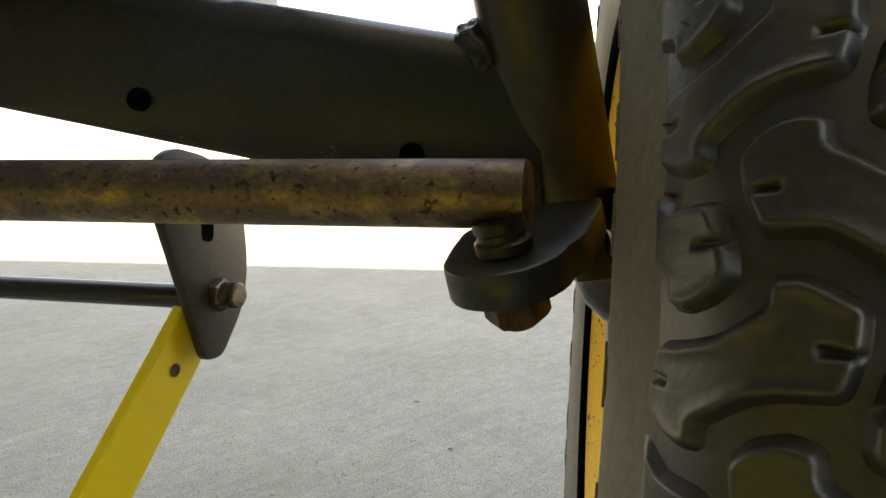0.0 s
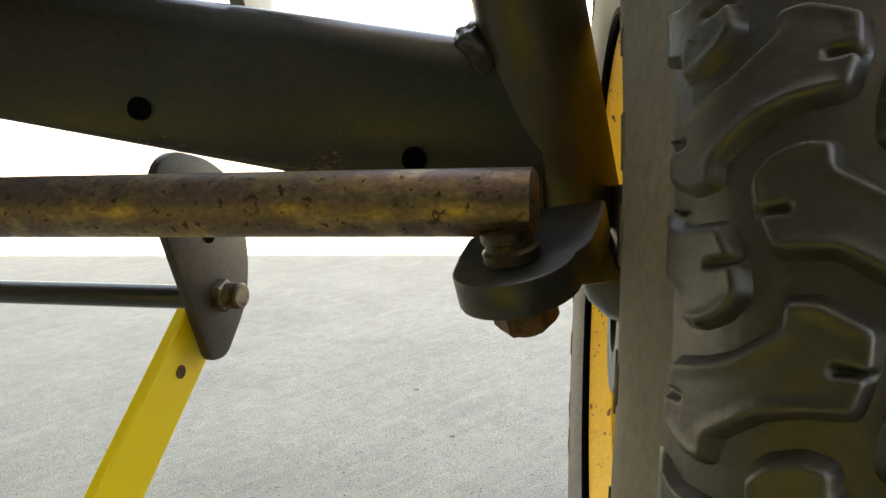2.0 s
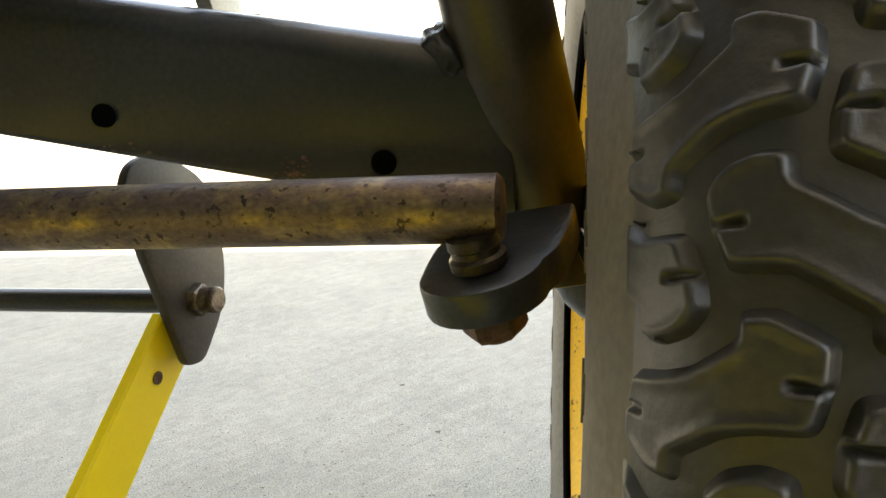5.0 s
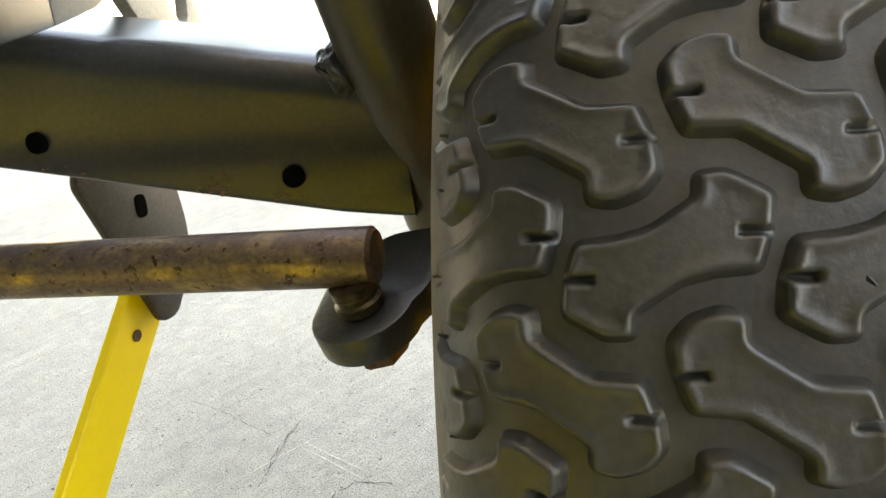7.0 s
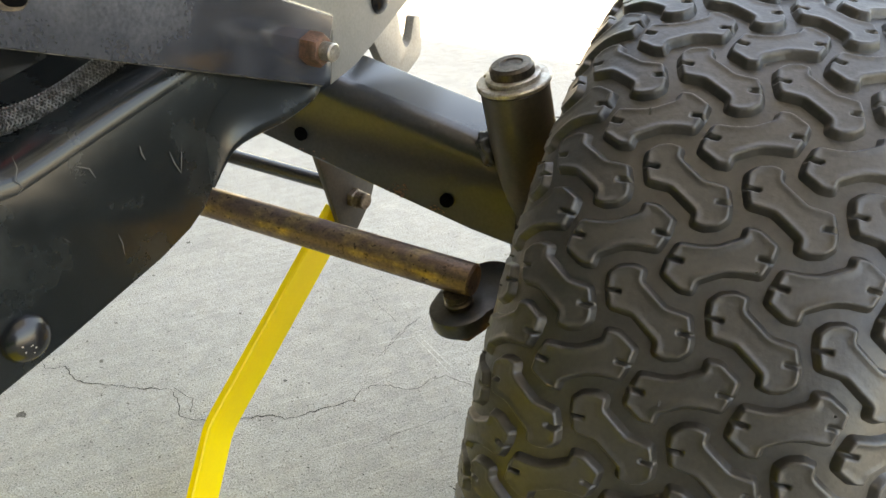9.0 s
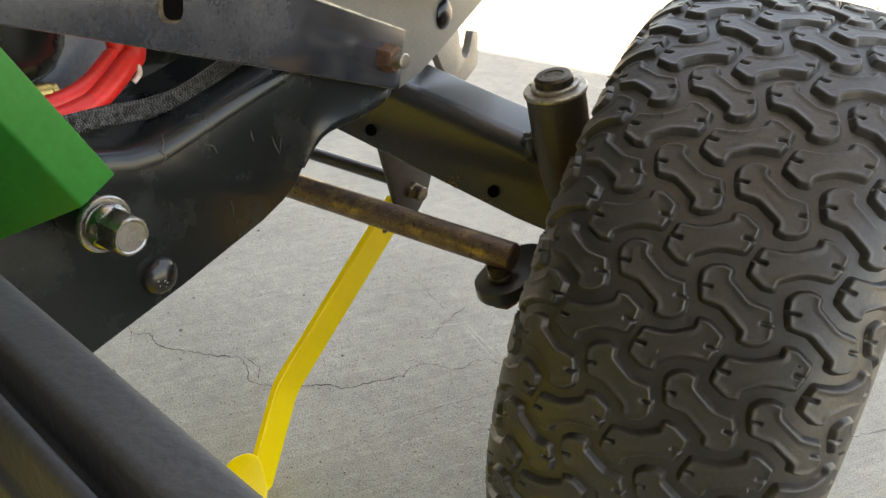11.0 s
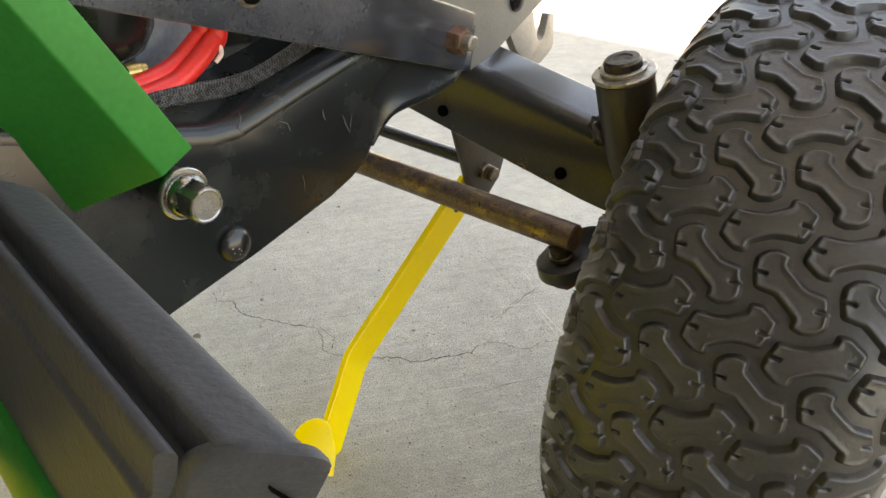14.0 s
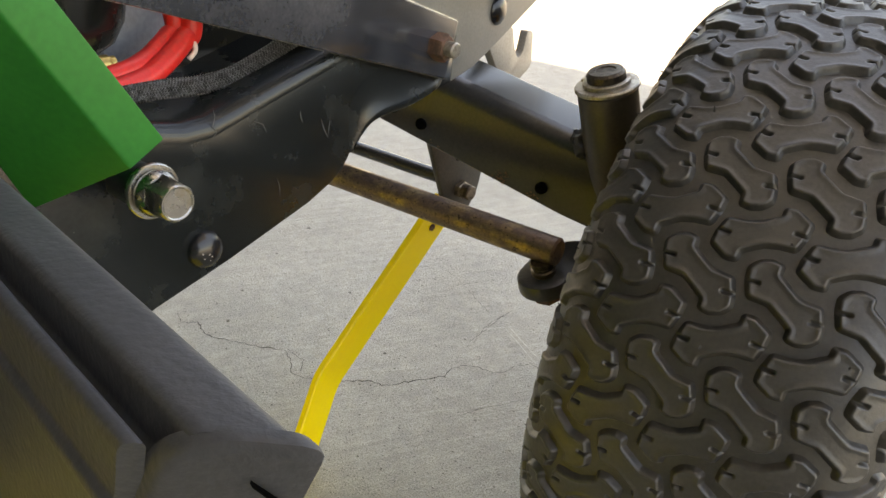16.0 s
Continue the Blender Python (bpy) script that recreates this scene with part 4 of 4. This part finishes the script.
upper_hose, upper_line = tube_part("braided_hose", [(-0.045, 0.140, 0.394), (-0.026, 0.1755, 0.3955), (-0.017, 0.200, 0.3995), (-0.0045, 0.234, 0.4010), (0.0022, 0.2877, 0.3965), (0.0063, 0.3351, 0.3905), (0.008, 0.362, 0.390), (0.004, 0.400, 0.398)], 0.0045, BRAID, "black braided sleeve hose")
part("braid", braid(upper_line, 0.0046, 12, 300, 0.0005), BRAID_LIGHT, upper_hose, "grey woven braid")["kind"] = "stuff"

# ---- engine bay, dark behind the frame ----
# plain block standing in for the bay's darkness, stretched back to block light
bm = bmesh.new()
box(bm, (-0.22, 0.12, 0.63), (0.20, 0.74, 0.62), bevel=0.02, segments=4)
part("bay_block", bm, BLACK, tractor, "plain black block, added to keep the engine bay dark")
bm = bmesh.new()
lathe(bm, Vector((-0.099, 0.1080, 0.3490)), Vector((0.0, -0.05, 1.0)), [(0, 0.010), (0.002, 0.017), (0.007, 0.0235), (0.016, 0.0280), (0.03, 0.030), (0.10, 0.033), (0.106, 0.028)], 40)
part("air_duct", bm, BLACK, tractor, "rounded black plastic duct")
bm = bmesh.new()
box(bm, (-0.1130, 0.1455, 0.3780), (0.052, 0.048, 0.075), bevel=0.004)
part("battery_case", bm, CASE, tractor, "pale blue-grey plastic battery case")
part("brass_fitting", lathe(bmesh.new(), Vector((-0.0740, 0.1040, 0.3492)), Vector((0.3, 0.8, 0.10)), [(0, 0.0042), (0.006, 0.0042), (0.007, 0.0034), (0.009, 0.0034)], 24), BRASS, tractor, "dull brass fitting")
tube_part("cable_tie", [(-0.0585, 0.1395, 0.3622), (-0.057, 0.1426, 0.3609), (-0.056, 0.1444, 0.3582), (-0.056, 0.1446, 0.3549), (-0.057, 0.1419, 0.3516)], 0.0012, PALE, "pale pinkish plastic cable tie")

# ---- grooved bar close by ----
LU = Vector((0.932, -0.362, 0.0)).normalized()
LV = Vector((-0.362, -0.932, 0)).normalized()
LO = Vector((0.1480, -0.0554, 0.3455))
sect = rounded([(0.0, -0.0755), (0.0, -0.003), (0.003, 0.0), (0.0128, 0.0), (0.0142, -0.0012), (0.0142, -0.0110), (0.0178, -0.0125), (0.0185, -0.0045), (0.0208, -0.0045), (0.0216, -0.0065), (0.0205, -0.0200),
                (0.0222, -0.0210), (0.0222, -0.0240), (0.0205, -0.0255), (0.0200, -0.0480), (0.0200, -0.0755)], [0.002, 0.003, 0.003, 0.002, 0.001, 0.001, 0.001, 0.001, 0.001, 0.001, 0.001, 0.001, 0.001, 0.001, 0.001, 0.002], 3)


def bar_end(outline, stations, start):
    """Rings of a section along the bar, cut off slantwise at the free end and squarely far off."""
    loops = []
    for k, sc in stations:
        loop = []
        for a, b in outline:
            a, b = 0.011 + (a - 0.011) * sc, -0.031 + (b + 0.031) * sc
            loop.append(LO + LU * (k - (1.8 * a if k < -0.1 else start + 0.95 * a - 0.45 * b)) + LV * a + Vector((0, 0, b)))
        loops.append(loop)
    bm = bmesh.new()
    rings(bm, loops)
    return bm


bar = part("grooved_bar", bar_end(sect, ((-0.148, 1), (-0.004, 1), (-0.003, 0.99)), 0.003), PLASTIC, tractor, "dark grey grooved plastic-capped bar")
cap = rounded([(-0.0002, -0.0755), (-0.0002, -0.001), (0.002, 0.0004), (0.0112, 0.0004), (0.0158, -0.0030), (0.0176, -0.0085), (0.0182, -0.0240), (0.0182, -0.0480), (0.0182, -0.0755)],
              [0.002, 0.003, 0.003, 0.004, 0.004, 0.004, 0.004, 0.004, 0.002], 4)
part("end_cap", bar_end(cap, ((-0.0050, 0.97), (-0.0048, 1), (-0.0020, 1.0), (-0.0007, 0.985), (0.0, 0.955), (0.0003, 0.90)), 0.003), PLASTIC, bar, "dull grey moulded end cap")
bm = bmesh.new()
LE = Vector((0, 0, 1)) + LU * 0.45
LF = LV - LU * 0.95
LN = LF.cross(LE).normalized()
LN = LN if LN.dot(LU) > 0 else -LN
# slot laid on the cap as black strokes
for stroke in (((0.0072, -0.0083), (0.0066, -0.0096), (0.0026, -0.0142), (0.0030, -0.0128)), ((0.0024, -0.0135), (0.0036, -0.0135), (0.0040, -0.030), (0.0028, -0.030))):
    prism(bm, rounded([(a * LF.length, b * LE.length) for a, b in stroke], 0.0002), LO - LU * 0.003 + LN * 0.0006, LF, LE, 0.0006, 0)
part("slot", bm, HOLE_SHADE, bar)
bm = bmesh.new()
box(bm, LO + LU * -0.26 + LV * 0.010 + Vector((0, 0, -0.0930)), (0.36, 0.026, 0.034), LU, LV, 0.002)
part("bar_carrier", bm, GREEN, tractor, "green painted rail under the bar")

# ---- cracks ----
crack([(-0.347, 0.437), (-0.333, 0.426), (-0.318, 0.434), (-0.296, 0.422), (-0.276, 0.423), (-0.253, 0.428), (-0.236, 0.430), (-0.209, 0.437), (-0.198, 0.428), (-0.184, 0.411), (-0.167, 0.411),
       (-0.133, 0.423), (-0.117, 0.432), (-0.105, 0.436), (-0.097, 0.434), (-0.080, 0.448), (-0.064, 0.461), (-0.050, 0.474), (-0.047, 0.489), (-0.038, 0.499), (-0.025, 0.501), (-0.012, 0.500),
       (-0.001, 0.506), (0.008, 0.522), (0.018, 0.529), (0.029, 0.528), (0.045, 0.524)], 0.0015, 5)
crack([(-0.208, 0.439), (-0.185, 0.433), (-0.177, 0.417)], 0.0012, 6)
crack([(-0.050, 0.535), (-0.046, 0.550), (-0.038, 0.586), (-0.030, 0.608)], 0.0010, 7)
crack([(0.346, 0.546), (0.361, 0.554), (0.376, 0.564), (0.392, 0.577), (0.415, 0.59)], 0.0014, 8)


def chip(x, y, r, seed):
    """A small pit broken out of the surface, with a ragged rim."""
    rnd = random.Random(seed)
    bm = bmesh.new()
    rim = [(r * rnd.uniform(0.5, 1.2), 2 * math.pi * k / 11) for k in range(11)]
    outer = [bm.verts.new((x + 1.25 * q * math.cos(a), y + q * math.sin(a), 0.0005)) for q, a in rim]
    inner = [bm.verts.new((x + 0.7 * q * math.cos(a), y + 0.55 * q * math.sin(a), 0.0002)) for q, a in rim]
    for k in range(11):
        bm.faces.new((outer[k], outer[(k + 1) % 11], inner[(k + 1) % 11], inner[k]))
    bm.faces.new(inner)
    return tagged(finish("floor_chip", bm, CHIP, None, "small rough chip in the concrete floor", 0), category="chip", kind="structure")


for k, (x, y, r) in enumerate(((-0.312, 0.372, 0.0042), (-0.327, 0.659, 0.0026), (-0.291, 0.451, 0.0022), (-0.326, 0.588, 0.0014), (-0.313, 0.504, 0.0014), (-0.150, 0.520, 0.0016),
                                  (-0.118, 0.478, 0.0016), (-0.205, 0.556, 0.0014), (0.026, 0.839, 0.0024), (0.061, 0.734, 0.0024))):
    chip(x, y, r, 30 + k)


def floor_pits():
    """Tiny dark pits scattered over the near part of the floor."""
    rnd = random.Random(21)
    bm = bmesh.new()
    for k in range(2600):
        x, y = rnd.uniform(-0.42, 0.20), rnd.uniform(0.22, 0.78)
        r, turn = 0.00032 + 0.0006 * rnd.random() ** 3, rnd.uniform(0, 6.3)
        bm.faces.new([bm.verts.new((x + 1.5 * r * rnd.uniform(0.6, 1.3) * math.cos(turn + a), y + r * rnd.uniform(0.6, 1.3) * math.sin(turn + a), 0.00035)) for a in (0, 1.25, 2.5, 3.8, 5.0)])
    return tagged(finish("floor_pits", bm, CHIP, None, "scattered tiny dark pits in the concrete floor", 0), category="pits", kind="stuff")


def scratch(points, width):
    """A pale scrape in the concrete."""
    bm = bmesh.new()
    prev = None
    for i, (x, y) in enumerate(points):
        w = width * (0.3 if i in (0, len(points) - 1) else 1)
        row = [bm.verts.new((x, y - w / 2, 0.00045)), bm.verts.new((x + w * 0.3, y + w / 2, 0.00045))]
        if prev:
            bm.faces.new((prev[0], row[0], row[1], prev[1]))
        prev = row
    return tagged(finish("floor_scratch", bm, SCRAPE, None, "pale scrape across the concrete floor", 0), category="scratch", kind="structure")


floor_pits()
for k, pts in enumerate(([(-0.03, 0.423), (-0.001, 0.45), (0.027, 0.475)], [(-0.025, 0.574), (-0.001, 0.554), (0.024, 0.532)], [(-0.023, 0.579), (0.001, 0.559), (0.025, 0.54)], [(-0.06, 0.406), (-0.04, 0.423), (-0.016, 0.439)], [(-0.108, 0.453), (-0.09, 0.465), (-0.078, 0.476)], [(-0.062, 0.548), (-0.04, 0.566), (-0.015, 0.584)])):
    scratch(pts, 0.0009 + 0.0002 * (k % 3))
crack([(-0.045, 0.536), (-0.047, 0.551), (-0.044, 0.570), (-0.039, 0.586), (-0.032, 0.603)], 0.0008, 9)
crack([(-0.130, 0.651), (-0.102, 0.634), (-0.075, 0.611), (-0.051, 0.593)], 0.0006, 10)
crack([(-0.023, 0.422), (0.003, 0.450), (0.020, 0.466), (0.041, 0.487)], 0.0007, 12)
